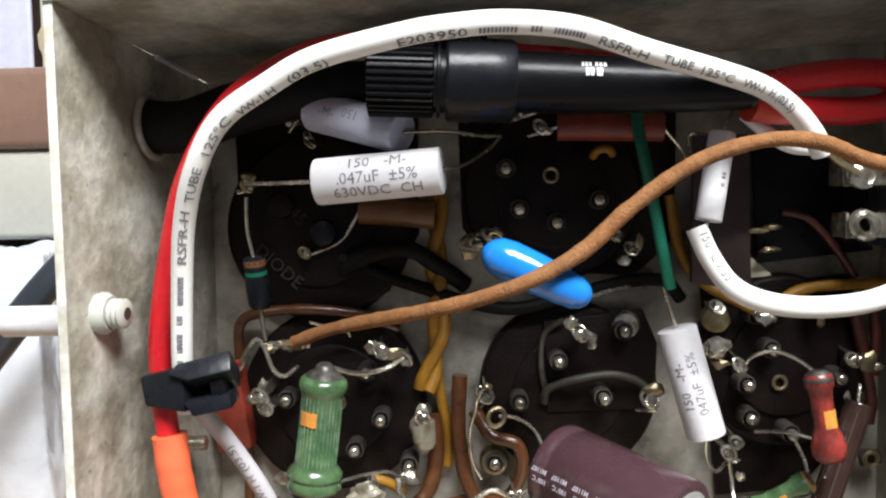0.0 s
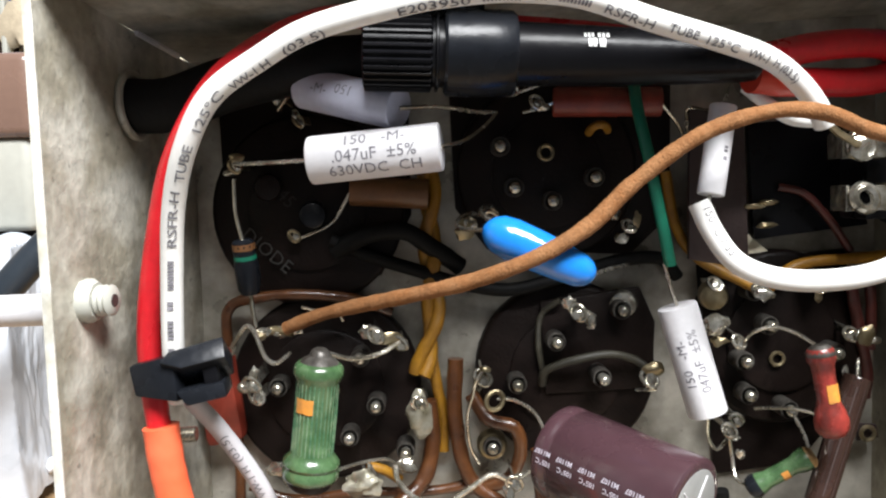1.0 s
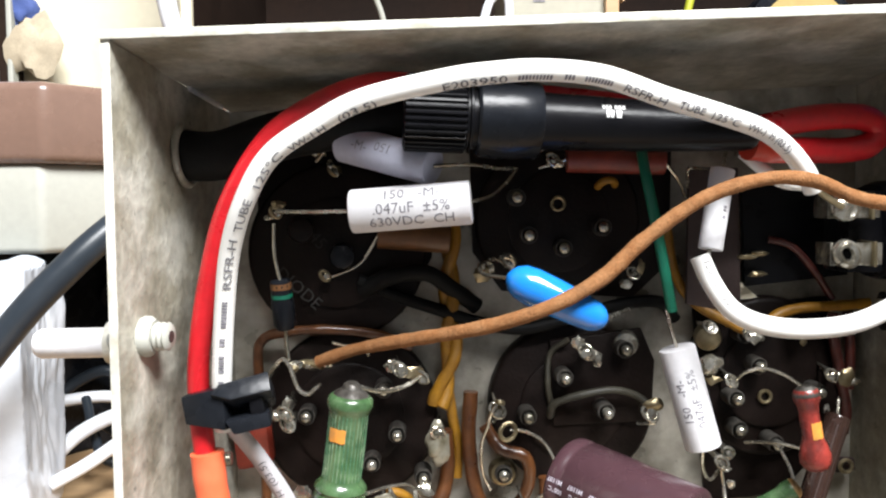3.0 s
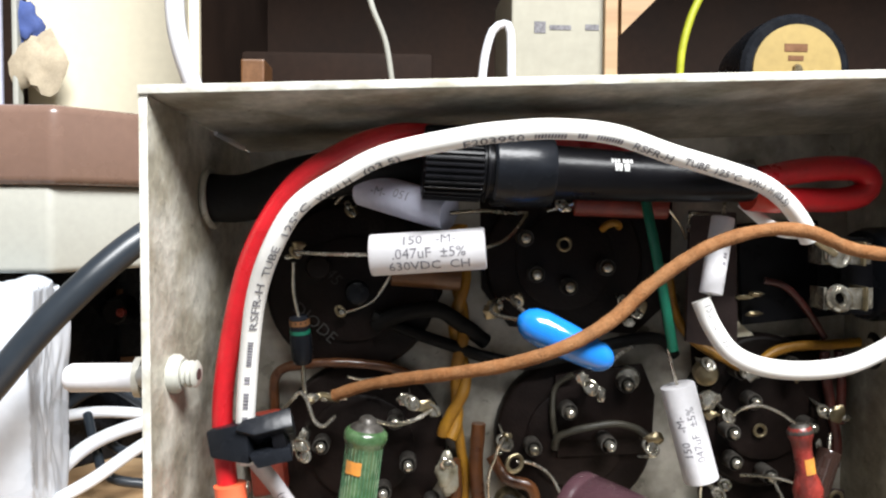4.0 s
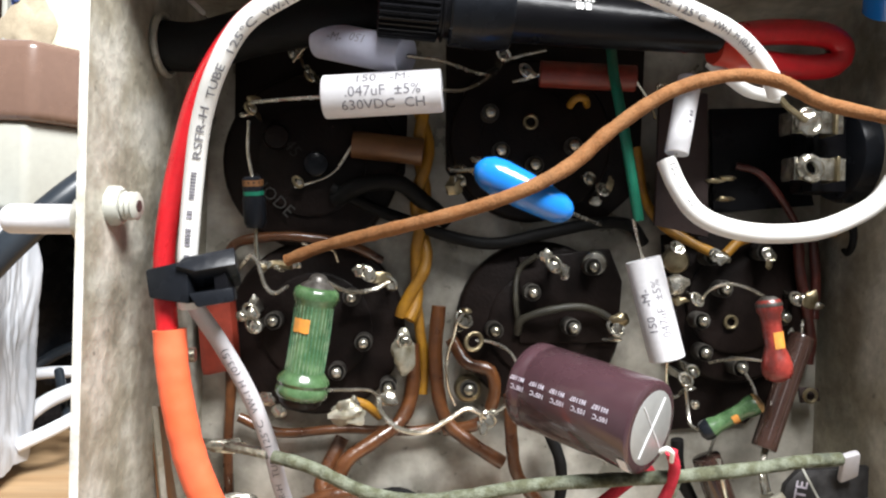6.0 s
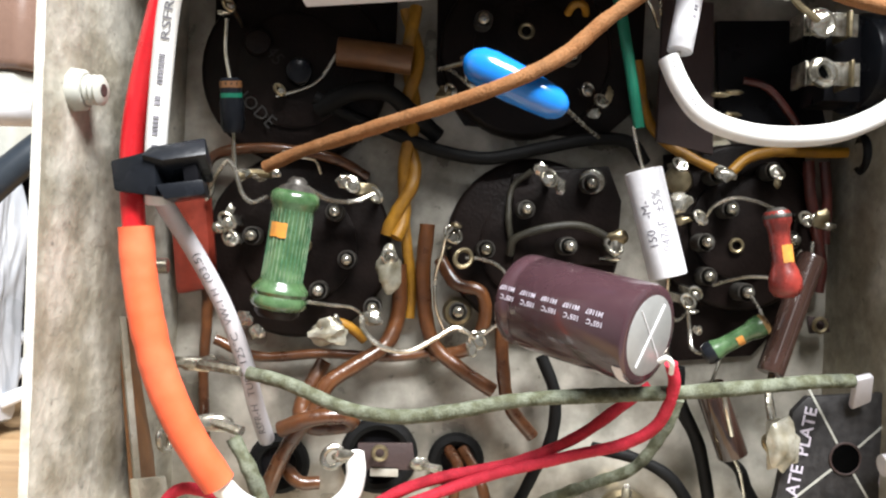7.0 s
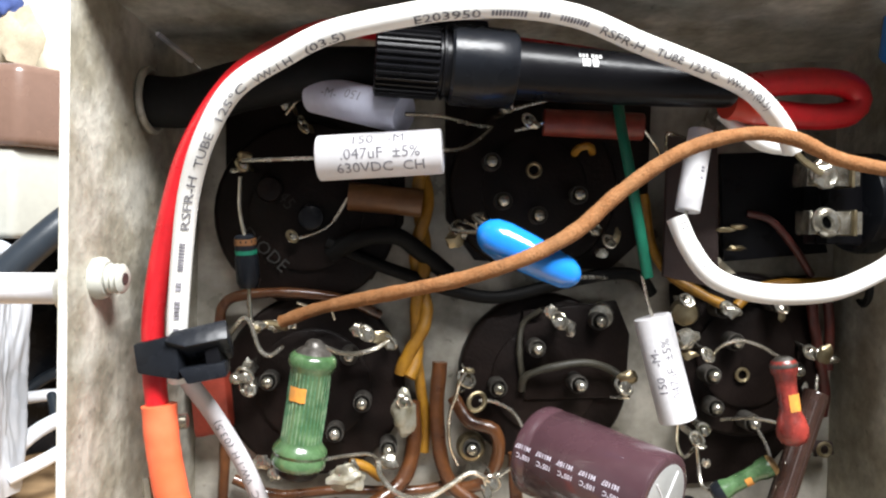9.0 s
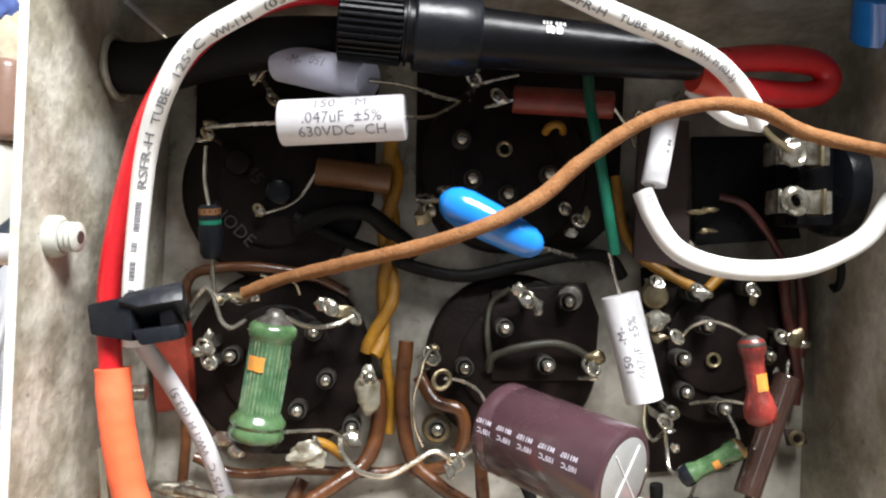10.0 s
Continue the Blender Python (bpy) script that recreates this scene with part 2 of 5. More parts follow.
def prism(corners, thick, bevel=0.0):
    """A slab over four or more coplanar corners, thickened along its normal."""
    bm = bmesh.new()
    pts = [V(p) for p in corners]
    nrm = (pts[1] - pts[0]).cross(pts[2] - pts[0]).normalized() * thick
    a = [bm.verts.new(p) for p in pts]
    b = [bm.verts.new(p + nrm) for p in pts]
    bm.faces.new(a)
    bm.faces.new(b[::-1])
    for i in range(len(pts)):
        j = (i + 1) % len(pts)
        bm.faces.new((a[i], b[i], b[j], a[j]))
    if bevel:
        bmesh.ops.recalc_face_normals(bm, faces=bm.faces)
        bmesh.ops.bevel(bm, geom=bm.edges[:], offset=bevel, segments=2, affect="EDGES", profile=0.6)
    return bm


def blob(p, r, seed=0, stretch=(1, 1, 1), rough=0.3, sub=2):
    """An uneven solder bead."""
    bm = bmesh.new()
    bmesh.ops.create_icosphere(bm, subdivisions=sub, radius=1)
    for v in bm.verts:
        k = 1 + rough * noise.noise(v.co * 1.3 + V((seed * 3.7, seed, 0)))
        v.co = V(p) + V([c * s * r * k for c, s in zip(v.co, stretch)])
    return bm


def merge(*bms):
    out = bms[0]
    for other in bms[1:]:
        me = bpy.data.meshes.new("joined")
        other.to_mesh(me)
        other.free()
        out.from_mesh(me)
        bpy.data.meshes.remove(me)
    return out


# ---- chassis ----
LB, LF, X1, Z0, YP, YR = -52.5, -61.8, 101.0, -118.0, 191.0, 138.0
chassis = thing("amplifier_chassis", (20, YP, Z0), "aged grey steel amplifier chassis standing open side forward", "chassis")
part("mounting_plate", prism([(LB - 1.2, YP, Z0), (X1 + 1.2, YP, Z0), (X1 + 1.2, YP, 45.5), (LB - 1.2, YP, 39.3)], -1.2), PLATE, chassis, smooth=False)
part("side_wall", prism([(LF, YR, Z0), (LB, YP, Z0), (LB, YP, 38.7), (LF, YR, 45.8)], -1.4, 0.3), STEEL, chassis)
part("side_wall", prism([(X1, YR, Z0), (X1, YP, Z0), (X1, YP, 45), (X1, YR, 51.3)], -1.4, 0.3), STEEL, chassis)
part("end_wall", prism([(LF - 1, YR, 45.9), (LB, YP, 38.8), (X1, YP, 45), (X1 + 1, YR, 51.4)], -1.4, 0.3), STEEL, chassis)
part("end_wall", prism([(LF, YR, Z0), (LB, YP, Z0), (X1, YP, Z0), (X1, YR, Z0)], -1.4, 0.3), STEEL, chassis)

# ---- sockets ----
def socket(name, centre, r, label, thick=5.0):
    c = V(centre)
    s = thing(name, (c.x, YP, c.z), label, "tube socket", "sockets on the plate")
    part("disc", turned((c.x, YP, c.z), (c.x, YP - thick, c.z), [(0, r), (0.8, r), (0.95, r - 0.5), (1, r - 1.2)], 40), BAKELITE, s)
    part("raised_ring", turned((c.x, YP - thick, c.z), (c.x, YP - thick - 1.2, c.z), [(0, r * 0.62), (0.7, r * 0.62), (1, r * 0.58)], 36), BAKELITE, s)
    return s


def pin(s, p, r=1.3):
    p = V(p)
    root = V((p.x, YP - 5.5, p.z))
    cup = part("pin_cup", turned(root, p, [(0, r * 1.6), (0.66, r * 1.6), (0.7, r * 1.5), (0.7, r * 1.28), (0.45, r * 1.2)], 18), LEADDARK, s, "tarnished tubular contact")
    part("pin", turned(root, p, [(0, r * 0.9), (0.75, r * 0.95), (0.88, r), (0.96, r * 0.75), (1, r * 0.25)], 14), TIN, cup, "bright tinned pin")


sock_left = socket("tube_socket", (-24.8, 187.0, -33.7), 21.0, "dark brown bakelite tube socket with soldered pins")
for p in [(-34.4, 178.0, -32.0), (-16.6, 178.0, -26.1), (-13.5, 177.0, -36.5), (-19.5, 178.0, -43.5), (-7.5, 177.0, -46.8)]:
    pin(sock_left, p)
sock_mid = socket("tube_socket", (28.5, 187.0, -31.8), 20.0, "dark brown bakelite tube socket beside the maroon capacitor")
for p in [(25.6, 177.0, -23.9), (35.0, 175.0, -31.7), (17.1, 178.0, -33.1), (39.9, 178.0, -17.6), (11.5, 180.0, -47.2)]:
    pin(sock_mid, p)
sock_right = socket("tube_socket", (76.4, 187.0, -25.8), 19.5, "dark brown bakelite tube socket crowded with resistors")
for p in [(71.7, 178.0, -22.0), (66.4, 178.0, -29.7), (67.5, 179.0, -37.3), (76.0, 178.0, -40.6), (86.1, 178.0, -28.4), (68.5, 178.0, -14.5), (81.4, 179.0, -13.0)]:
    pin(sock_right, p)
sock_top = socket("tube_socket", (25.2, 187.0, 12.5), 19.8, "dark brown bakelite tube socket in the shade")
for p in [(14.8, 180.0, 18.1), (17.6, 180.0, 9.3), (25.7, 180.0, 6.2), (34.9, 180.0, 11.0)]:
    pin(sock_top, p)
sock_diode = socket("tube_socket", (-27.2, 187.0, 5.6), 21.0, "dark bakelite socket with moulded diode lettering")


# ---- wires ----
def wire(name, pts, r, mat, label, category="wire", n=12, wobble=0.0, step=1.2):
    ob = part(name, tube(pts, r, n, step, wobble, 0.05 if mat is REDCLOTH else 0.045 if mat in (BROWNCLOTH, OLIVE) else 0.0), mat)
    return tagged(ob, label, category, "wires in the chassis")


white_pts = [(-47.0, 153.0, -27.0), (-46.9, 151.5, -21.0), (-46.5, 150.0, -15.5), (-45.2, 147.5, -3.1), (-43.2, 144.0, 8.1), (-39.6, 139.8, 17.4), (-34.4, 137.5, 25.5), (-26.0, 136.5, 31.1), (-17.6, 135.2, 35.1), (-3.8, 133.5, 38.1), (4.0, 132.8, 39.1), (13.0, 133.5, 39.7), (24.2, 136.0, 39.0), (36.3, 140.0, 35.8), (49.4, 144.5, 32.8), (58.3, 148.0, 30.3), (64.1, 150.0, 26.6), (68.2, 151.5, 22.3), (70.2, 152.5, 18.9)]
white_wire = wire("white_sleeved_wire", white_pts, 1.95, WHITE, "thick white printed silicone wire arching over the parts", n=16)
red_pts = [(-50.4, 153.0, -35.4), (-51.6, 153.0, -23.6), (-51.5, 153.0, -11.9), (-48.8, 153.0, 4.3), (-44.7, 152.0, 17.5), (-36.9, 152.0, 29.8), (-26.6, 152.0, 36.8), (-17.4, 153.0, 40.1), (-9.2, 156.0, 40.6), (7.6, 158.0, 39.3), (31.8, 158.0, 36.8), (49.6, 156.0, 32.6), (60.1, 152.0, 30.6)]
wire("red_wire", red_pts, 2.15, RED, "glossy red insulated wire beside the white sleeve", n=16)
wire("red_wire_loop", [(52.0, 157.0, 30.5), (61.0, 157.5, 31.7), (71.4, 160.0, 33.7), (80.6, 162.0, 34.5), (87.2, 164.0, 34.1), (90.2, 165.0, 31.6), (88.2, 165.0, 28.7), (81.8, 164.0, 27.5), (72.5, 162.0, 27.5), (64.1, 158.0, 27.3)], 2.75, RED, "glossy red wire bent back in a tight loop", n=16)
wire("orange_shrink_tube", [(-50.2, 152.0, -31.4), (-49.4, 152.0, -39.2), (-47.3, 152.0, -49.9), (-44.6, 153.0, -59.8), (-40.0, 154.0, -69.8), (-34.3, 156.0, -79.3)], 3.2, ORANGE, "bright orange heat shrink tube over a joint", "heat shrink", n=20, wobble=0.05, step=0.8)
wire("white_wire_end", [(-34.9, 156.0, -78.5), (-30.3, 158.0, -83.6), (-23.6, 160.0, -86.6), (-15.8, 163.0, -87.4), (-10.6, 167.0, -84.7), (-9.3, 171.0, -81.3), (-9.9, 174.0, -77.5)], 2.1, WHITE, "white wire curling to a solder lug", n=16)
shaded_line = [(-47.8, 155.0, -23.6), (-46.0, 157.0, -27.9), (-42.0, 161.0, -35.2), (-36.7, 165.0, -46.1), (-32.8, 170.0, -58.4), (-31.0, 174.0, -67.8), (-29.4, 180.0, -76.4)]
shaded_wire = wire("shaded_sleeved_wire", shaded_line, 1.75, GREYSLEEVE, "printed sleeved wire running down, greyed for the shade", n=14)
wire("brown_cloth_wire", [(-30.5, 172.0, -17.7), (-22.6, 168.0, -14.5), (-13.9, 163.0, -12.1), (-4.4, 156.0, -9.6), (6.7, 150.0, -6.6), (17.7, 147.0, -2.5), (26.9, 147.0, 2.7), (34.9, 147.0, 9.9), (46.0, 146.0, 17.6), (57.6, 146.0, 21.1), (67.5, 147.0, 20.7), (77.0, 149.0, 17.4), (86.7, 151.0, 15.9), (106.4, 156.0, 14.0)], 1.4, BROWNCLOTH, "fuzzy brown cloth covered wire crossing the chassis", wobble=0.12)
wire("green_wire", [(41.6, 176.0, 33.0), (41.0, 170.0, 25.0), (42.4, 168.0, 16.0), (44.4, 167.0, 4.5), (46.6, 167.0, -6.9)], 1.2, GREENWIRE, "dark green plastic wire to a white capacitor")
loop_line = [(49.3, 158.0, 5.7), (51.6, 157.0, 0.1), (55.2, 156.0, -5.1), (60.4, 155.0, -7.9), (68.6, 155.0, -9.2), (78.6, 155.0, -8.6), (86.6, 156.0, -6.2), (94.8, 157.0, -1.5), (101.0, 159.0, 6.3)]
loop_wire = wire("white_loop_wire", loop_line, 2.05, WHITE, "thick white printed wire looping to the terminal", n=16)
wire("olive_cloth_wire", [(-31.7, 168.0, -60.1), (-23.4, 165.0, -61.5), (-11.8, 160.0, -65.0), (-1.2, 157.0, -65.9), (9.1, 155.0, -64.3), (22.0, 153.0, -61.3), (36.9, 152.0, -59.8), (52.0, 152.0, -58.8), (67.9, 154.0, -57.6), (79.6, 157.0, -56.8), (89.2, 159.0, -56.6)], 1.4, OLIVE, "frayed olive cloth wire strung across", wobble=0.09)
wire("red_cloth_wire", [(48.9, 148.0, -52.9), (50.2, 150.0, -57.6), (48.7, 154.0, -65.3), (43.5, 158.0, -70.1), (33.8, 162.0, -73.8), (18.0, 164.0, -78.6), (5.3, 165.0, -83.7), (-7.6, 166.0, -89.7), (-16.0, 166.0, -96.4)], 1.15, REDCLOTH, "red braided cloth wire from the capacitor", wobble=0.08)
wire("red_cloth_wire", [(48.9, 160.0, -59.0), (43.9, 161.0, -63.0), (34.9, 163.0, -70.3), (23.4, 165.0, -76.0), (7.3, 166.0, -80.1), (-2.4, 167.0, -84.4), (-12.0, 167.0, -91.2), (-21.4, 166.0, -96.6)], 1.15, REDCLOTH, "red braided cloth wire behind the other", wobble=0.08)
wire("red_cloth_wire", [(-47.3, 162.0, -92.6), (-46.0, 162.0, -85.2), (-41.7, 163.0, -82.4), (-33.2, 165.0, -85.9), (-22.6, 166.0, -93.3)], 1.15, REDCLOTH, "red braided cloth wire near the side wall", wobble=0.08)
wire("black_wire", [(-22.2, 183.0, -0.8), (-12.6, 184.0, -5.0), (-2.9, 184.0, -8.3), (5.7, 184.0, -11.2), (16.6, 183.0, -12.7), (28.6, 183.0, -10.0), (40.8, 184.0, -7.2), (49.8, 186.0, -7.3), (54.0, 188.0, -11.6)], 1.5, BLACKWIRE, "black rubber wire lying on the plate")
def twisted(pts, r, pitch, phase):
    """One strand of a twisted pair that follows pts."""
    line = spline(pts, 1.0)
    out, way = [], 0.0
    for i, p in enumerate(line):
        d = (line[min(i + 1, len(line) - 1)] - line[max(i - 1, 0)]).normalized()
        f = (V((0, -1, 0)) - d * -d.y).normalized()
        side = f.cross(d)
        if i:
            way += (p - line[i - 1]).length
        t = phase + way * 2 * math.pi / pitch
        out.append(p + (side * math.cos(t) + f * math.sin(t) * 0.8) * r)
    return out


pair_line = [(-1.5, 186.0, 21.0), (-0.6, 185.6, 8.2), (-0.9, 185.5, -1.6), (-0.8, 185.0, -10.3), (-0.6, 184.6, -18.6), (-2.4, 184.4, -26.5), (-4.0, 184.0, -31.0)]
wire("yellow_wire", twisted(pair_line, 1.2, 26.0, 0.4), 1.5, YELLOW, "dull yellow cloth wire twisted on the plate", wobble=0.1)
wire("yellow_wire", twisted(pair_line, 1.2, 26.0, 0.4 + math.pi), 1.5, YELLOW, "dull yellow wire twisted with its neighbour", wobble=0.1)
wire("yellow_wire", [(-1.2, 187.0, -27.0), (-0.4, 187.0, -33.5), (1.0, 188.0, -42.0), (0.7, 188.0, -49.5)], 1.25, YELLOW, "dull yellow wire running on down the plate", wobble=0.1)
wire("yellow_wire", [(51.3, 187.0, 11.7), (53.0, 186.0, 0.4), (56.7, 184.0, -6.6), (63.7, 182.0, -11.1), (68.2, 180.0, -13.4)], 1.2, YELLOW, "dull yellow wire ending at a socket lug", wobble=0.1)
wire("yellow_wire", [(71.3, 180.0, -13.8), (75.5, 181.0, -10.3), (81.9, 182.0, -8.6), (92.2, 183.0, -8.2), (104.1, 184.0, -7.5)], 1.25, YELLOW, "dull yellow wire to the side wall grommet", wobble=0.1)
wire("yellow_wire", [(-16.0, 181.0, -50.2), (-12.6, 182.0, -51.3), (-9.2, 184.0, -54.4)], 1.1, YELLOW, "short yellow wire at a socket lug")
wire("rust_brown_wire", [(-2.0, 186.0, -37.2), (-1.7, 186.0, -47.0), (-4.0, 184.0, -54.8), (-10.4, 181.0, -59.5), (-16.5, 179.0, -63.6), (-19.0, 178.0, -69.3), (-23.4, 178.0, -75.3), (-27.7, 180.0, -84.0), (-30.6, 184.0, -93.6)], 1.75, RUSTWIRE, "rust brown rubber wire twisting down", wobble=0.1)
wire("rust_brown_wire", [(-26.0, 176.0, -73.2), (-19.4, 174.0, -70.3), (-12.2, 175.0, -69.8), (-11.4, 178.0, -72.0), (-19.1, 179.0, -73.2), (-22.3, 180.0, -69.8), (-18.0, 184.0, -59.5)], 1.8, RUSTWIRE, "rust brown rubber wire in a loose knot", wobble=0.1)
wire("rust_brown_wire", [(4.0, 185.0, -27.9), (3.5, 185.0, -40.7), (5.9, 185.0, -54.0), (12.2, 184.0, -60.0), (20.2, 184.0, -65.0)], 1.7, RUSTWIRE, "rust brown rubber wire on the plate", wobble=0.1)
wire("rust_brown_wire", [(21.5, 184.0, -48.6), (22.1, 184.0, -58.3), (24.0, 185.0, -68.1), (29.9, 186.0, -75.5)], 1.6, RUSTWIRE, "rust brown rubber wire passing the capacitor", wobble=0.1)
wire("rust_brown_wire", [(7.1, 184.0, -35.7), (10.9, 182.0, -41.0), (16.3, 181.0, -42.6), (17.5, 182.0, -48.6), (14.4, 184.0, -55.5), (6.0, 186.0, -57.8)], 1.5, RUSTWIRE, "rust brown rubber wire round the socket", wobble=0.1)
wire("rust_brown_wire", [(-42.9, 187.0, -55.7), (-33.1, 187.0, -59.3), (-18.5, 187.0, -58.2), (-1.4, 187.0, -58.3), (8.4, 187.0, -56.3)], 1.15, RUSTWIRE, "thin rust brown wire along the plate", wobble=0.1)
wire("rust_brown_wire", [(-44.0, 186.0, -79.9), (-45.3, 187.0, -63.1), (-45.0, 187.0, -48.4), (-46.3, 187.0, -24.1), (-45.1, 186.0, -15.0), (-36.3, 184.0, -12.6), (-26.5, 184.0, -12.6), (-17.0, 185.0, -14.2), (-10.0, 187.5, -17.5)], 1.2, RUSTWIRE, "dark brown wire along the wall corner", wobble=0.1)
wire("rust_brown_wire", [(11.0, 188.0, -79.5), (12.9, 182.0, -82.3), (11.9, 180.0, -87.8), (12.8, 182.0, -97.9)], 1.3, RUSTWIRE, "brown wire out of a grommet", wobble=0.1)
wire("rust_brown_wire", [(14.1, 188.0, -79.4), (17.1, 182.0, -83.4), (19.0, 180.0, -88.8), (20.6, 182.0, -97.7)], 1.3, RUSTWIRE, "brown wire out of a grommet", wobble=0.1)
wire("rust_brown_wire", [(-25.6, 184.0, -83.8), (-22.1, 182.0, -86.2), (-18.1, 183.0, -86.4)], 1.6, RUSTWIRE, "short brown wire end", wobble=0.1)
wire("dark_red_wire", [(90.9, 184.0, -10.1), (91.5, 184.0, -16.9), (93.5, 185.0, -24.7), (95.8, 186.0, -33.9), (95.8, 187.0, -40.1)], 1.3, DARKRED, "dark red wire along the wall corner", wobble=0.1)
wire("dark_red_wire", [(94.6, 184.0, -10.0), (96.0, 185.0, -19.1), (96.4, 186.0, -28.9)], 1.2, DARKRED, "dark red wire beside its neighbour", wobble=0.1)
wire("dark_red_wire", [(75.0, 184.0, 7.7), (80.2, 183.0, 6.1), (85.9, 183.0, 0.0), (90.8, 184.0, -6.7)], 0.9, DARKRED, "thin dark red wire in the shade")
wire("olive_cloth_wire", [(-35.1, 172.0, -74.3), (-31.8, 171.0, -79.6), (-29.1, 172.0, -86.5), (-27.6, 174.0, -95.0)], 1.7, OLIVE, "olive cloth wire hanging from a lug", wobble=0.18)
wire("olive_cloth_wire", [(56.3, 165.0, -62.2), (54.1, 168.0, -70.0), (49.7, 172.0, -78.3), (41.8, 175.0, -82.7), (30.7, 178.0, -88.5), (26.4, 180.0, -95.7)], 1.25, OLIVE, "dull olive cloth wire behind the red pair", wobble=0.18)
wire("olive_cloth_wire", [(22.8, 184.0, -34.0), (23.7, 182.0, -30.4), (30.1, 180.0, -27.9), (37.2, 180.0, -27.0), (42.8, 181.0, -28.6), (45.1, 180.0, -30.3)], 0.9, DARKOLIVE, "thin dark wire across the socket", wobble=0.1)
wire("olive_cloth_wire", [(23.4, 184.0, -32.7), (22.1, 183.0, -25.6), (22.9, 184.0, -18.8), (26.8, 182.0, -15.3)], 0.7, DARKOLIVE, "thin dark wire round the socket edge", wobble=0.1)
wire("black_wire", [(30.9, 184.0, -56.8), (34.2, 184.0, -65.2), (34.1, 185.0, -75.1), (30.1, 185.0, -83.8), (25.6, 186.0, -94.0)], 1.4, BLACKWIRE, "black cloth wire behind the capacitor", wobble=0.1)
wire("black_wire", [(43.2, 184.0, -77.1), (53.1, 184.0, -79.3), (61.9, 184.0, -84.0), (69.0, 186.0, -94.2)], 1.4, BLACKWIRE, "black wire lying low on the plate", wobble=0.1)
wire("black_wire", [(61.0, 180.0, -57.8), (62.2, 181.0, -66.3), (67.1, 182.0, -76.0), (71.5, 184.0, -93.5)], 1.5, BLACKWIRE, "black wire running down beside a resistor", wobble=0.1)
wire("black_wire", [(-21.4, 184.0, -3.4), (-14.6, 181.0, 0.1), (-6.7, 181.0, 0.9), (-0.6, 184.0, -3.0), (5.7, 187.0, -7.8)], 2.0, BLACKWIRE, "black sleeved wire deep in the shade", wobble=0.1)
wire("white_short_wire", [(58.8, 160.0, 26.9), (62.4, 158.0, 23.2), (66.7, 158.0, 20.6), (73.8, 160.0, 20.0)], 1.3, WHITE, "short white insulated wire to the terminal")


wire("yellow_wire", [(33.6, 182.0, 20.4), (34.1, 180.0, 21.4), (35.4, 179.0, 21.9), (36.9, 180.0, 21.6), (37.9, 183.0, 20.9)], 0.9, YELLOW, "short curl of yellow wire at a pin")
wire("bare_wire_bracket", [(53.4, 178.0, 20.1), (52.1, 174.0, 22.8), (51.8, 172.0, 24.3), (54.7, 174.0, 24.1), (57.9, 178.0, 23.9)], 0.4, LEAD, "bent bare tinned wire beside the sleeved part")
wire("red_shrink_end", [(57.5, 154.0, 28.0), (62.0, 155.5, 27.6), (66.5, 158.0, 27.5)], 3.0, REDORANGE, "short orange red heat shrink on the loop", "heat shrink", n=18, wobble=0.06, step=0.6)


# ---- capacitors and resistors ----
def axial(name, a, b, r, mat, label, category="capacitor", lead_a=None, lead_b=None, ends=None, profile=None):
    t = thing(name, a, label, category, "parts in the chassis")
    part("body", turned(a, b, profile or [(0, r * 0.93), (0.006, r * 0.98), (0.018, r), (0.982, r), (0.994, r * 0.98), (1, r * 0.93)], 32), mat, t)
    for pts in (lead_a, lead_b):
        if pts:
            part("lead", tube(pts, 0.4, 8), LEAD, t, "bare tinned lead")
    return t


def text_mesh(string, size, bold=0.0):
    """Flat outline of a string, centred, in millimetres."""
    cu = bpy.data.curves.new("lettering", "FONT")
    cu.body, cu.size, cu.align_x, cu.align_y = string, size, "CENTER", "CENTER"
    cu.resolution_u, cu.offset = 2, bold
    ob = bpy.data.objects.new("lettering", cu)
    scene.collection.objects.link(ob)
    dg = bpy.context.evaluated_depsgraph_get()
    me = ob.evaluated_get(dg).to_mesh()
    bm = bmesh.new()
    bm.from_mesh(me)
    ob.evaluated_get(dg).to_mesh_clear()
    bpy.data.objects.remove(ob)
    bpy.data.curves.remove(cu)
    bmesh.ops.triangulate(bm, faces=bm.faces[:])
    for _ in range(2):
        bmesh.ops.subdivide_edges(bm, edges=[e for e in bm.edges if e.calc_length() > 0.45], cuts=1, use_grid_fill=True)
        bmesh.ops.triangulate(bm, faces=bm.faces[:])
    return bm


def bars(widths, height, gap):
    """Plain bars standing for print that cannot be read."""
    bm = bmesh.new()
    x = -(sum(widths) + gap * (len(widths) - 1)) / 2
    for w in widths:
        n = max(1, int(w / 0.62))
        for i in range(n):
            a, b = x + w * i / n, x + w * (i + 1) / n - 0.2
            for j in range(3):
                lo, hi = height * (j / 3 - 0.5), height * ((j + 1) / 3 - 0.5)
                bm.faces.new([bm.verts.new(c) for c in ((a, lo, 0), (b, lo, 0), (b, hi, 0), (a, hi, 0))])
        x += w + gap
    return bm


def onto_rod(bm, a, b, r, at=0.5, angle=0.0, flip=False):
    """Lays flat print on a rod from a to b, turned about it by angle from the side that faces forward."""
    x, y, z = frame_on(a, b)
    if flip:
        x, y = -x, -y
    mid = V(a).lerp(V(b), at)
    for v in bm.verts:
        t = radians(angle) + v.co.y / r
        v.co = mid + x * v.co.x + (z * math.cos(t) + y * math.sin(t)) * r
    return bm


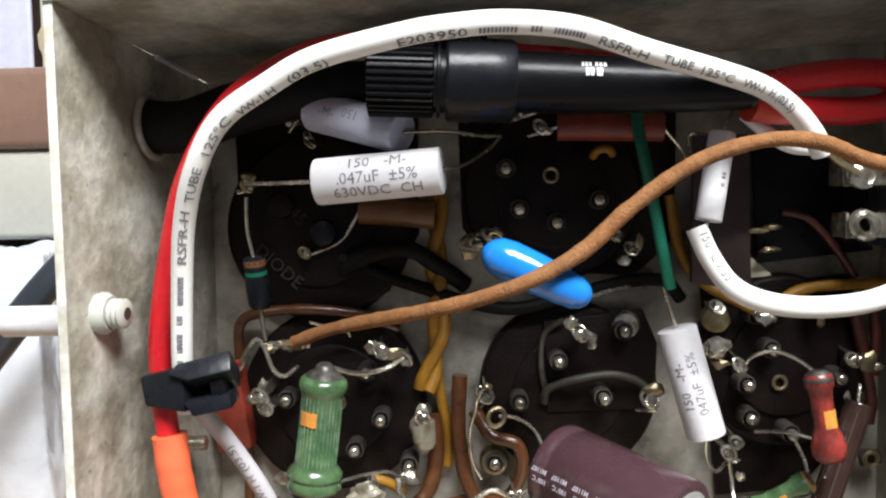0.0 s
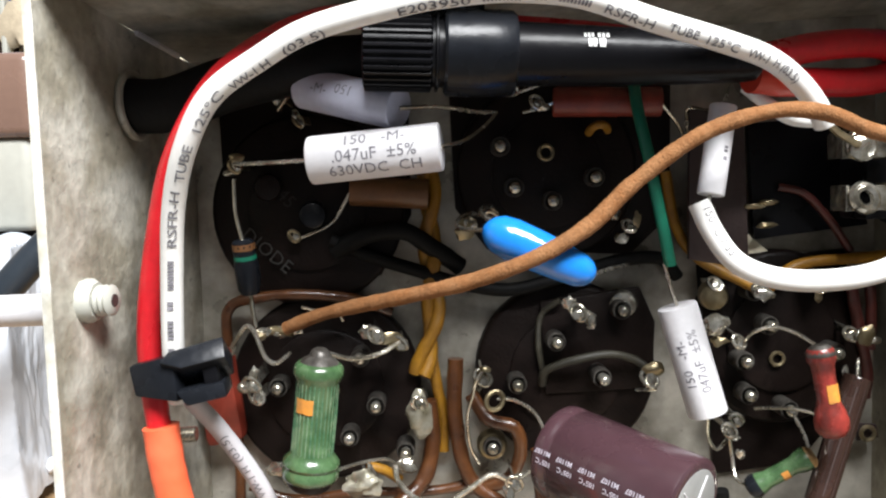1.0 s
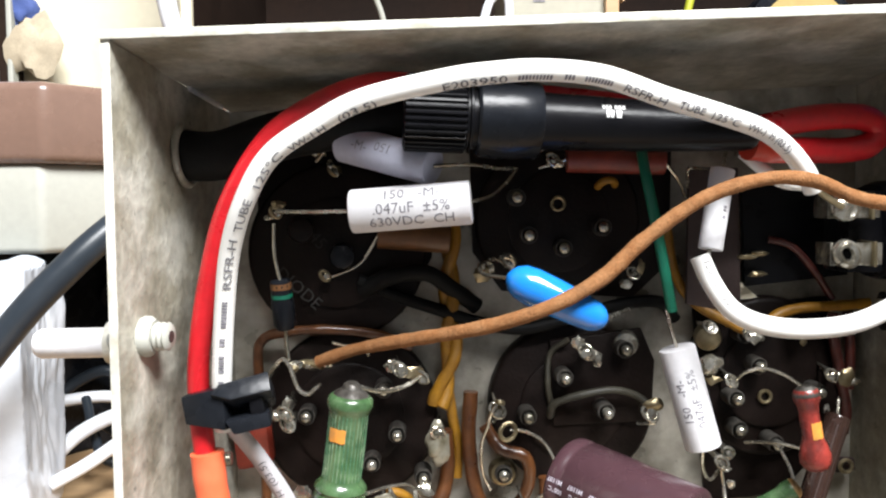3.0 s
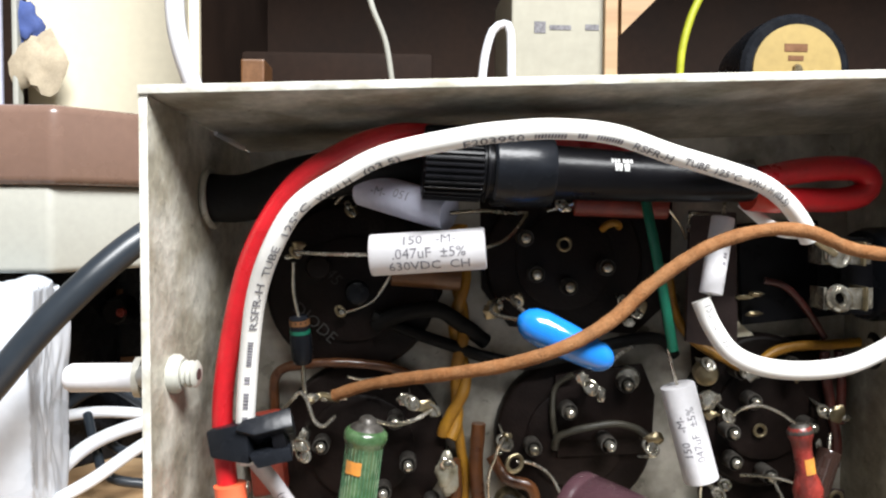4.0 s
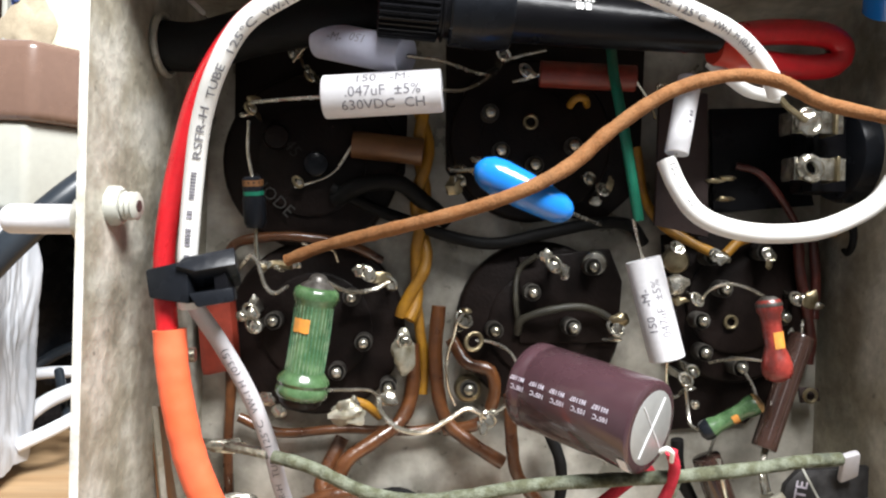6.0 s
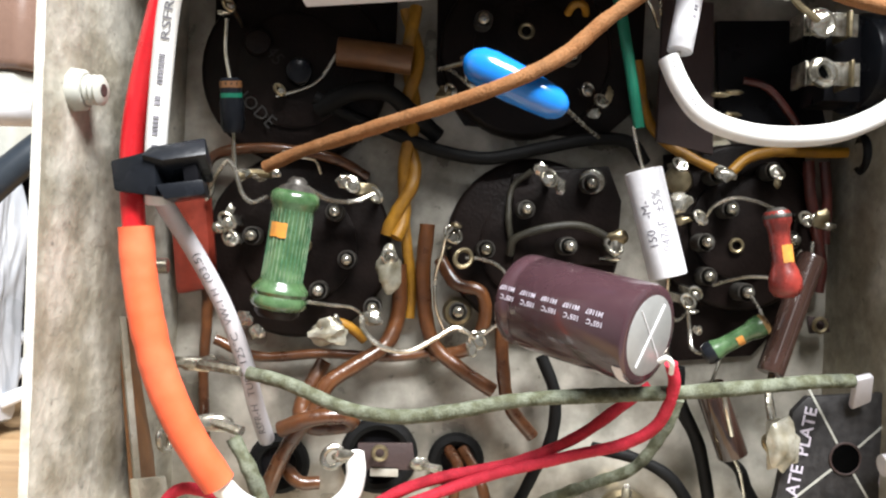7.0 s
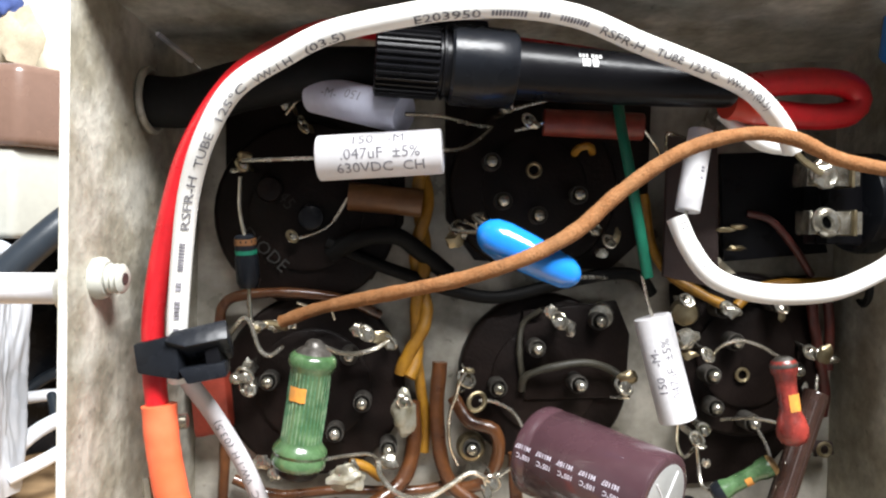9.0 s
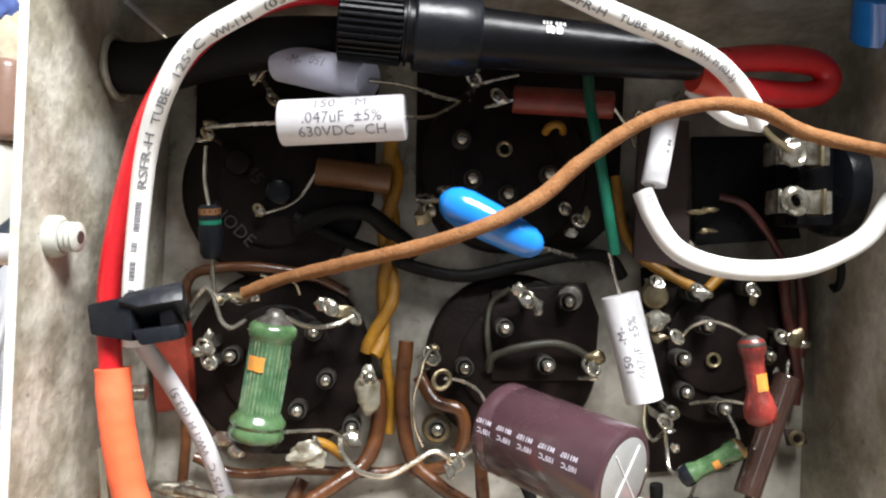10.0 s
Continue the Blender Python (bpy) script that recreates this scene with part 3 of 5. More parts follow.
def onto_wire(bm, pts, r, start, angle=0.0):
    """Lays flat print along a bent wire, from start millimetres on."""
    line = spline(pts, 0.5)
    ways = [0.0]
    for p, q in zip(line, line[1:]):
        ways.append(ways[-1] + (q - p).length)
    left = min(v.co.x for v in bm.verts)
    for v in bm.verts:
        s = start + v.co.x - left
        i = min(max(int(np.searchsorted(ways, s)) - 1, 0), len(line) - 2)
        d = (line[min(i + 2, len(line) - 1)] - line[max(i - 1, 0)]).normalized()
        f = V((0, -1, 0))
        f = (f - d * f.dot(d)).normalized()
        side = f.cross(d)
        p = line[i] + d * (s - ways[i])
        t = radians(angle) + v.co.y / r
        v.co = p + (f * math.cos(t) + side * math.sin(t)) * r
    return bm


def patch(a, b, r, f0, f1, t0, t1):
    """A painted mark on a rod: a curved sheet from f0 to f1 along and t0 to t1 degrees round it."""
    x, y, z = frame_on(a, b)
    bm = bmesh.new()
    rows = []
    for i in range(7):
        t = radians(t0 + (t1 - t0) * i / 6)
        out = (z * math.cos(t) + y * math.sin(t)) * r
        rows.append([bm.verts.new(V(a).lerp(V(b), f) + out) for f in (f0 + 0.003 * math.sin(i * 2.1), f1 + 0.004 * math.sin(i * 1.7))])
    for p, q in zip(rows, rows[1:]):
        bm.faces.new((p[0], p[1], q[1], q[0]))
    return bm


def loop(p, r, wire_r, tilt=(0, -1, 0), squash=1.0, arc=360, n=20):
    """An eyelet: a ring of wire round p whose axis is tilt."""
    z = V(tilt).normalized()
    x = z.orthogonal().normalized()
    y = z.cross(x)
    k = [radians(arc * i / n) for i in range(n + 1)]
    return sweep(bmesh.new(), [V(p) + (x * math.cos(t) * squash + y * math.sin(t)) * r for t in k], wire_r, 8)


seeds = iter(range(1, 4000))


def lug(owner, p, r=2.0, tilt=(0.3, -1, 0.2), mat=None, squash=0.7):
    """A solder lug: flat eyelet on a strip down to the socket, with a bead of solder."""
    p = V(p)
    n = next(seeds)
    foot = V((p.x + (n % 3 - 1) * 0.8, YP - 4.5, p.z + (n % 2) * 0.8 - 0.4))
    a, b = foot, p
    x, y, z = frame_on(a, b, (1, 0, 0.3))
    w = r * 0.55
    strip = prism([a + y * w, a - y * w, b - y * w * 0.8, b + y * w * 0.8], 0.45)
    lug_ob = part("lug", merge(strip, loop(p, r * 0.8, 0.42, tilt, squash)), mat or TIN, owner, "tinned solder lug")
    part("solder", blob(p + V((0.3, 0.2, -0.4)), r * 0.6, n, (1, 0.7, 1.1), 0.5), TIN, lug_ob, "shiny solder bead")
    return lug_ob


def lead(owner, pts, r=0.38, mat=None):
    part("lead", tube(pts, r, 8, 0.8), mat or LEAD, owner, "bare tinned lead")


# ---- socket fittings ----
for p in [(-38.0, 172.0, -29.1), (-38.1, 176.0, -32.6), (-12.7, 175.0, -20.3), (-7.8, 176.0, -22.3), (-4.1, 177.0, -35.6), (-16.4, 176.0, -52.2)]:
    lug(sock_left, p, 2.3, (0.4 * math.sin(p[0]), -1, 0.5 * math.cos(p[2])))
part("solder", blob((-4.1, 178.0, -38.0), 2.9, 71, (0.9, 0.5, 1.6), 0.6, 3), DULLTIN, sock_left)
part("solder", blob((-16.4, 176.0, -52.2), 3.0, 72, (1.3, 0.6, 0.9), 0.7, 3), DULLTIN, sock_left)
part("hub_hole", loop((-23.3, 184.0, -33.7), 1.3, 0.45), BRASS, sock_left)
for p in [(9.4, 176.0, -30.2), (29.8, 176.0, -17.1), (44.2, 175.0, -31.4), (15.3, 174.0, -52.5)]:
    lug(sock_mid, p, 2.5, (0.5 * math.sin(p[0]), -1, 0.4 * math.cos(p[2])))
part("brass_eyelet", loop((11.8, 176.0, -35.2), 1.7, 0.55, (0.2, -1, 0.2), 1.2), BRASS, sock_mid)
part("loop_lead", tube([(10.1, 175.0, -27.5), (7.9, 175.0, -30.7), (7.3, 177.0, -34.1), (6.1, 180.0, -39.4), (6.5, 182.0, -46.5), (8.5, 184.0, -51.4)], 0.4, 8), LEAD, sock_mid)
part("rivet", turned((11.5, 186.0, -47.5), (11.5, 183.0, -47.4), [(0, 3.4), (0.5, 3.4), (0.9, 2.8), (1, 2)], 20), BRASS, sock_mid)
part("rivet", turned((41.2, 186.0, -16.7), (40.7, 183.0, -17.0), [(0, 3.3), (0.5, 3.3), (0.9, 2.8), (1, 2)], 20), TIN, sock_mid)
part("cover", prism([(22.8, 184.0, -15.8), (44.7, 184.0, -13.1), (48.0, 184.0, -20.9), (47.3, 184.0, -35.6), (23.5, 184.0, -36.4)], 2.0, 0.6), BAKELITE, sock_mid, "raised brown wafer")
for p in [(63.4, 176.0, -24.4), (59.8, 180.0, -12.5), (60.6, 174.0, -42.7), (89.5, 176.0, -24.2), (81.4, 179.0, -13.6), (68.8, 179.0, -14.1), (87.5, 177.0, -23.7), (58.6, 180.0, -22.1), (62.8, 176.0, -41.0)]:
    lug(sock_right, p, 2.0, (0.5 * math.sin(p[0]), -1, 0.4 * math.cos(p[2])))
part("hub_hole", loop((74.8, 184.0, -30.1), 1.4, 0.45), BRASS, sock_right)
part("mount_plate", prism([(58.9, 189.5, -9.3), (92.6, 189.5, -6.7), (95.7, 189.5, -40.2), (81.6, 189.5, -55.8), (62.5, 189.5, -57.7)], 1.2, 0.3), BAKELITE, sock_right, "dark mounting plate")
part("rivet", turned((61.3, 186.0, -15.5), (60.5, 183.0, -15.9), [(0, 3.3), (0.5, 3.3), (0.9, 2.8), (1, 2)], 20), BRASS, sock_right)
for p in [(41.0, 178.0, 0.6), (38.4, 180.0, 3.2), (15.9, 168.0, 28.7), (21.5, 172.0, 26.2), (8.0, 182.0, 1.9), (12.3, 178.0, 3.3)]:
    lug(sock_top, p, 1.9, (0.5 * math.sin(p[0]), -1, 0.4 * math.cos(p[2])))
part("hub_hole", loop((24.7, 184.0, 16.6), 1.5, 0.45), BRASS, sock_top)
part("mount_plate", prism([(4.2, 189.5, 37.5), (53.5, 189.5, 40.0), (53.0, 189.5, 2.0), (44.0, 189.5, -6.5), (12.0, 189.5, -4.5), (5.0, 189.5, 5.0)], 1.2, 0.3), BAKELITE, sock_top, "dark mounting plate")
part("rivet", turned((-26.0, 185.0, 4.8), (-25.6, 181.0, 4.7), [(0, 3), (0.6, 3), (0.92, 2.7), (1, 2.2)], 20), SATIN, sock_diode, "dull grey rivet")
part("rivet", turned((-35.5, 185.0, 11.0), (-35.0, 182.0, 10.9), [(0, 3), (0.6, 3), (0.92, 2.7), (1, 2.2)], 20), BAKELITE, sock_diode)
for p in [(-29.8, 182.0, 0.4), (-38.9, 170.0, 15.2), (-30.1, 176.0, 29.2), (-27.1, 178.0, 24.5)]:
    lug(sock_diode, p, 1.6, (0.5, -1, 0.3), BRASS)
part("mount_plate", prism([(-46.5, 189.5, 35.5), (-4.6, 189.5, 37.0), (-4.8, 189.5, 4.0), (-12.0, 189.5, -9.5), (-40.0, 189.5, -9.0), (-46.0, 189.5, 0.0)], 1.2, 0.3), BAKELITE, sock_diode, "dark mounting plate")
ring_text = text_mesh("DIODE", 4.2)
ring_text.transform(Matrix.Translation(V((-36.2, 184.6, -2.8))) @ Matrix.Rotation(radians(42), 4, "Y") @ Matrix.Rotation(radians(90), 4, "X"))
part("lettering", ring_text, MOULD, sock_diode, "moulded lettering", smooth=False)
ring_text = text_mesh("45", 4.2)
ring_text.transform(Matrix.Translation(V((-31.6, 184.6, 8.4))) @ Matrix.Rotation(radians(50), 4, "Y") @ Matrix.Rotation(radians(90), 4, "X"))
part("lettering", ring_text, MOULD, sock_diode, "moulded lettering", smooth=False)

# ---- film capacitors ----
a, b = (-21.5, 154.0, 15.4), (1.9, 151.0, 17.1)
cap_a = axial("film_capacitor", a, b, 4.3, FILM, "white film capacitor with grey printed rating", lead_a=[(-21.3, 154.0, 15.5), (-28.1, 157.0, 15.4), (-33.0, 160.0, 15.4), (-37.6, 164.0, 15.5)], lead_b=[(1.8, 151.0, 17.1), (6.4, 157.0, 18.4), (10.4, 164.0, 21.3), (13.2, 170.0, 24.1)])
for words, ang in (("150   -M-", 38), (".047uF  ±5%", 0), ("630VDC  CH", -36)):
    part("print", onto_rod(text_mesh(words, 3.0), a, b, 4.37, 0.52, ang), FAINT, cap_a, "grey printed rating", smooth=False)
a, b = (48.6, 170.0, -15.3), (54.5, 169.0, -37.5)
cap_b = axial("film_capacitor", a, b, 4.0, FILM, "white film capacitor hanging upright on its leads", lead_a=[(48.7, 170.0, -15.6), (47.1, 169.0, -11.4), (45.3, 167.0, -6.5)], lead_b=[(54.5, 169.0, -37.2), (55.5, 172.0, -43.1), (58.3, 175.0, -47.0), (62.0, 178.0, -45.3)])
for words, ang in (("150   -M-", 34), (".047uF  ±5%", -4)):
    part("print", onto_rod(text_mesh(words, 2.7), a, b, 4.07, 0.5, ang, True), FAINT, cap_b, "grey printed rating", smooth=False)
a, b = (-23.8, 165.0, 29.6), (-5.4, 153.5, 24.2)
cap_c = axial("film_capacitor", a, b, 3.9, LILAC, "white film capacitor with shade put into its grey colour", profile=[(0, 3.5), (0.02, 3.9), (0.985, 3.9), (0.992, 3.85), (1, 3.7)], lead_b=[(-5.4, 153.5, 24.2), (1.8, 159.0, 24.7), (8.8, 166.0, 24.2), (13.2, 170.0, 24.3)], lead_a=[(-23.8, 165.0, 29.6), (-27.4, 169.0, 28.7), (-30.2, 172.0, 26.2)])
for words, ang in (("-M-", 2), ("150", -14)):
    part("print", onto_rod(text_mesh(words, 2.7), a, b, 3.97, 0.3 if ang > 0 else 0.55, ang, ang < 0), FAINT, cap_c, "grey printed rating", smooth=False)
a, b = (54.7, 160.0, 23.5), (51.5, 158.0, 7.0)
slim = axial("sleeved_resistor", a, b, 2.5, FILM, "slim white sleeved part above a white wire", "resistor", lead_b=[(51.5, 158.0, 7.2), (50.7, 158.0, 4.8)], lead_a=[(54.7, 160.0, 23.3), (58.2, 168.0, 26.7), (61.9, 176.0, 29.7)])
part("print", onto_rod(bars([1.4, 0.9], 0.8, 0.6), a, b, 2.54, 0.55, 20), FAINT, slim, smooth=False)
a, b = (9.0, 153.0, 2.7), (28.5, 151.0, -6.8)
blue = axial("blue_capacitor", a, b, 3.4, BLUE, "shiny blue dipped capacitor under the brown wire", profile=[(0, 0.5), (0.02, 1.5), (0.06, 2.6), (0.13, 3.5), (0.25, 3.9), (0.5, 3.8), (0.7, 3.5), (0.87, 3.1), (0.94, 2.4), (0.98, 1.5), (1, 0.4)], lead_a=[(10.0, 153.0, 2.0), (5.6, 160.0, 2.1), (4.6, 166.0, 3.0), (7.1, 172.0, 4.5), (11.5, 180.0, 3.3)], lead_b=[(28.1, 151.0, -6.3), (34.3, 165.0, -6.9), (40.7, 178.0, -7.6)])
lead(blue, [(11.0, 155.0, 3.0), (9.2, 164.0, 5.1), (11.7, 172.0, 5.8), (14.3, 180.0, 3.3)], 0.5)

# ---- electrolytic ----
a, b = (23.4, 166.2, -42.9), (43.8, 145.0, -47.6)
RE = 9.4
elec = axial("electrolytic_capacitor", a, b, RE, PURPLE, "large maroon electrolytic capacitor with white print", lead_a=[(22.4, 166.0, -42.9), (19.8, 172.0, -37.2), (15.9, 176.0, -35.3), (12.4, 177.0, -35.1)],
             profile=[(0, 7.6), (0.015, 9.0), (0.035, 9.4), (0.1, 9.4), (0.115, 9.1), (0.14, 9.1), (0.155, 9.4), (0.965, 9.4), (0.985, 9.25), (0.995, 8.8), (1, 8.1)])
ex, ey, ez = frame_on(a, b)
end = V(b)
part("end_disc", turned(end - ex * 0.2, end + ex * 0.12, [(0, 7.5), (0.7, 7.5), (1, 7.3)], 40), ALU, elec, "grey vented end")
for t, w, mat in ((49, 0.5, FILM), (-41, 0.16, FILM)):
    d = (V((1, 0, 0)) * math.cos(radians(t)) + V((0, 0, 1)) * math.sin(radians(t)))
    d = (d - ex * d.dot(ex)).normalized()
    e = ex.cross(d)
    c = end + ex * 0.14
    part("vent_score", prism([c - d * 6.6 - e * w / 2, c + d * 6.6 - e * w / 2, c + d * 6.6 + e * w / 2, c - d * 6.6 + e * w / 2], 0.12), mat, elec, "scored vent line", smooth=False)
for at, n in ((0.16, 0), (0.33, 1), (0.5, 2), (0.67, 3), (0.84, 4)):
    part("print", onto_rod(text_mesh("M1107", 1.3, 0.03), a, b, RE + 0.04, at - 0.06, -9, True), WHITEINK, elec, smooth=False)
    part("print", onto_rod(text_mesh("105°C", 1.35, 0.03), a, b, RE + 0.04, at - 0.04, 2, True), WHITEINK, elec, smooth=False)
part("tape", patch(a, b, RE + 0.12, 0.93, 0.995, -75, -45), FILM, elec, "white tape at the rim")
lead(elec, [(21.7, 170.0, -47.8), (19.1, 173.0, -49.2), (15.8, 174.0, -51.8)])
lead(elec, [(45.7, 145.0, -52.2), (46.6, 144.0, -51.3), (48.0, 145.0, -52.4), (48.6, 147.0, -54.5)], 0.5, WHITE)

# ---- resistors ----
a, b = (-22.7, 163.0, -22.8), (-25.8, 164.0, -46.6)
greenr = axial("wirewound_resistor", a, b, 4, GREEN, "glazed green wirewound resistor with orange mark", "resistor", profile=[(0, 3.2), (0.01, 4.0), (0.04, 4.7), (0.09, 4.9), (0.12, 4.7), (0.17, 4.1), (0.5, 4.0), (0.75, 4.1), (0.79, 4.8), (0.825, 5.5), (0.85, 5.6), (0.88, 5.2), (0.91, 5.5), (0.95, 5.6), (0.98, 5.2), (1, 4.4)])
part("mark", patch(a, b, 4.3, 0.28, 0.4, -52, 0), ORBAND, greenr, "orange painted mark")
rx, ry, rz = frame_on(a, b)
# Ridges in the paler green that carries their highlights.
for k in range(17):
    t = radians(-96 + 12 * k)
    o = (rz * math.cos(t) + ry * math.sin(t)) * 4.0
    part("ridge", sweep(bmesh.new(), [V(a).lerp(V(b), f) + o * (1 + 0.012 * math.sin(9 * f + k)) for f in (0.16, 0.3, 0.4, 0.5, 0.6, 0.7, 0.77)], 0.17, 6), GREENRIDGE, greenr)
part("end_cap", turned(V(a) - rx * 2.6, V(a) + rx * 0.4, [(0, 1.0), (0.2, 1.8), (0.5, 2.1), (0.75, 3.3), (1, 4.0)], 24), LEADDARK, greenr, "dull grey end cap")
part("end_cap", turned(V(b) - rx * 0.4, V(b) + rx * 1.6, [(0, 4.6), (0.6, 4.4), (1, 3.6)], 24), BAKELITE, greenr, "dark end")
lead(greenr, [(-19.9, 165.0, -45.0), (-16.3, 171.0, -45.9), (-11.8, 175.0, -46.6), (-9.7, 177.0, -48.2)])
lead(greenr, [(-21.5, 165.0, -21.8), (-16.9, 170.0, -24.1), (-11.9, 174.0, -24.0), (-7.6, 176.0, -21.9)], 0.55)
lead(sock_left, [(-9.6, 176.0, -48.5), (-8.9, 174.0, -51.2), (-5.0, 172.0, -54.4), (0.7, 171.0, -55.0), (6.2, 172.0, -52.3), (10.6, 173.0, -50.0), (15.0, 174.0, -52.3)], 0.6)
lead(sock_left, [(-42.8, 176.0, -22.2), (-39.9, 172.0, -18.5), (-38.1, 171.0, -16.8), (-36.6, 171.0, -18.5), (-35.1, 172.0, -23.4), (-33.0, 173.0, -25.1), (-30.7, 176.0, -23.6)], 0.5)
lead(sock_left, [(-37.7, 174.0, -10.8), (-38.1, 176.0, -15.0), (-38.0, 178.0, -18.2)], 0.4)
lead(sock_left, [(-27.5, 174.0, -13.8), (-24.5, 176.0, -14.9), (-21.0, 178.0, -15.3), (-19.9, 180.0, -17.9)], 0.35)
lead(sock_left, [(-36.8, 174.0, -19.8), (-34.0, 176.0, -18.7), (-29.6, 174.0, -19.0)], 0.9, BRASS)
for p in [(-36.0, 175.0, -19.1), (-32.6, 176.0, -19.1), (-29.5, 175.0, -18.6), (-40.4, 176.0, -30.6)]:
    part("solder", blob(p, 1.3, next(seeds), (1.2, 0.8, 1), 0.6), TIN, sock_left, "shiny solder bead")
a, b = (73.8, 162.0, -23.1), (76.3, 161.0, -40.6)
redr = axial("red_resistor", a, b, 2.4, REDRES, "old red dogbone resistor with orange spot", "resistor", profile=[(0, 1.6), (0.01, 2.3), (0.05, 2.75), (0.14, 2.7), (0.2, 2.2), (0.3, 2.05), (0.6, 2.15), (0.7, 2.8), (0.8, 3.25), (0.9, 3.2), (0.97, 2.5), (1, 1.4)],
             lead_a=[(73.0, 162.0, -22.6), (71.3, 166.0, -21.1), (68.2, 170.0, -20.3), (65.3, 173.0, -21.9), (64.6, 176.0, -24.3)], lead_b=[(74.8, 163.0, -36.7), (71.4, 168.0, -36.8), (68.7, 173.0, -37.9), (67.2, 177.0, -39.1)])
part("mark", patch(a, b, 2.22, 0.4, 0.6, -20, 55), ORBAND, redr, "orange painted spot")
part("end_cap", turned(V(a) - (V(b) - V(a)) * 0.03, V(a).lerp(V(b), 0.09), [(0, 1.4), (0.35, 2.3), (0.7, 2.82), (1, 2.8)], 20), LEADDARK, redr, "dark burnt end")
a, b = (63.1, 170.0, -53.9), (75.0, 167.0, -46.1)
smallg = axial("green_resistor", a, b, 2.4, GREEN, "small green banded resistor under the red one", "resistor", profile=[(0, 1.2), (0.03, 2.0), (0.1, 2.4), (0.2, 2.2), (0.3, 1.8), (0.7, 1.8), (0.8, 2.3), (0.9, 2.4), (0.97, 2.0), (1, 1.2)], lead_a=[(63.7, 170.0, -53.5), (62.0, 174.0, -53.1), (61.9, 176.0, -49.2), (61.3, 176.0, -44.5)], lead_b=[(74.5, 167.0, -46.5), (75.9, 173.0, -43.9), (75.6, 177.0, -41.1)])
part("band", patch(a, b, 1.9, 0.5, 0.6, -50, 20), ORBAND, smallg, "orange band")
part("end_cap", turned(V(a).lerp(V(b), 0.93), V(a).lerp(V(b), 1.02), [(0, 2.32), (0.5, 2.1), (0.9, 1.4), (1, 0.7)], 20), TANPAINT, smallg, "yellowed end")
part("end_cap", turned(V(a).lerp(V(b), -0.02), V(a).lerp(V(b), 0.16), [(0, 1.0), (0.2, 2.1), (0.6, 2.46), (1, 2.36)], 20), SATIN, smallg, "dark end")
rust = thing("coated_capacitor", (-46.5, 174.0, -34.3), "flat rust red coated part beside the wall", "capacitor")
part("body", prism([(-52.8, 180.0, -25.0), (-44.2, 178.0, -23.1), (-42.7, 182.0, -44.0), (-51.6, 184.0, -46.3)], 4.4, 1.9), RUST, rust)
lead(rust, [(-44.1, 178.0, -24.8), (-43.0, 178.0, -23.6), (-42.5, 178.0, -21.3)])
a, b = (25.4, 177.0, 26.6), (47.2, 175.0, 25.9)
top_res = axial("brown_resistor", a, b, 3.0, RUST, "red brown tubular resistor in shade", "resistor", lead_a=[(25.7, 177.0, 26.6), (22.6, 178.0, 25.6), (19.2, 178.0, 24.7)], lead_b=[(46.9, 175.0, 25.9), (51.3, 178.0, 21.6), (54.2, 182.0, 18.1)])
tan = axial("wax_capacitor", (-17.5, 183.0, 9.7), (-0.8, 183.0, 8.4), 3.2, TAN, "tan wax coated capacitor in the shade", lead_a=[(-17.3, 183.0, 9.6), (-21.5, 184.0, 3.3), (-26.1, 184.0, 0.8), (-30.8, 184.0, -0.7)])
a, b = (-38.5, 172.0, 0.6), (-37.8, 174.0, -10.5)
diode = axial("banded_resistor", a, b, 2.4, SATIN, "small dark resistor with green band", "resistor", lead_a=[(-38.5, 172.0, 0.3), (-39.6, 172.0, 6.1), (-39.6, 172.0, 12.8)], lead_b=[(-37.8, 174.0, -10.2), (-37.8, 175.0, -13.5), (-37.5, 176.0, -17.9)], profile=[(0, 1.6), (0.04, 2.2), (0.1, 2.3), (0.35, 2.2), (0.45, 2.5), (0.9, 2.5), (1, 2)])
part("band", patch(a, b, 2.36, 0.28, 0.36, -90, 90), GREENWIRE, diode, "green band")
part("band", patch(a, b, 2.36, 0.06, 0.18, -90, 90), TAN, diode, "orange brown end")
sleeve = axial("sleeved_resistor", (87.0, 173.0, -32.0), (76.9, 169.0, -57.0), 2.8, SLEEVE, "brown resistor in shiny clear sleeve", "resistor", lead_b=[(77.2, 169.2, -56.4), (78.4, 172.0, -60.9), (80.4, 172.0, -68.9)], lead_a=[(86.8, 173.0, -32.3), (88.6, 176.0, -28.9)])
# Highlights along the shiny sleeve, laid on as two thin streaks.
for t0 in (-22, 14):
    part("gloss_streak", patch((87.0, 173.0, -32.0), (76.9, 169.0, -57.0), 2.86, 0.08, 0.93, t0, t0 + 4), CARD, sleeve, "painted highlight streak on the clear sleeve")
dark = axial("dark_resistor", (66.5, 176.0, -60.7), (72.6, 176.0, -76.3), 3.3, SLEEVE, "dark brown tubular resistor with bare leads", "resistor", lead_b=[(72.1, 176.0, -75.8), (75.0, 178.0, -80.3), (77.2, 180.0, -87.3)], lead_a=[(66.8, 176.0, -61.3), (69.0, 177.0, -56.1), (69.8, 178.0, -53.2)])
lead(dark, [(67.1, 170.0, -59.8), (68.4, 170.0, -65.5), (70.5, 172.0, -70.9)], 0.55)

# ---- fuse holder ----
fa, fb = V((-11.1, 149.5, 33.7)), V((58.1, 152.0, 30.7))
fd = (fb - fa).normalized()
fuse = thing("fuse_holder", fa, "long black plastic inline fuse holder", "fuse holder")


def along(px):
    return fa.lerp(fb, (px - 748) / 588)


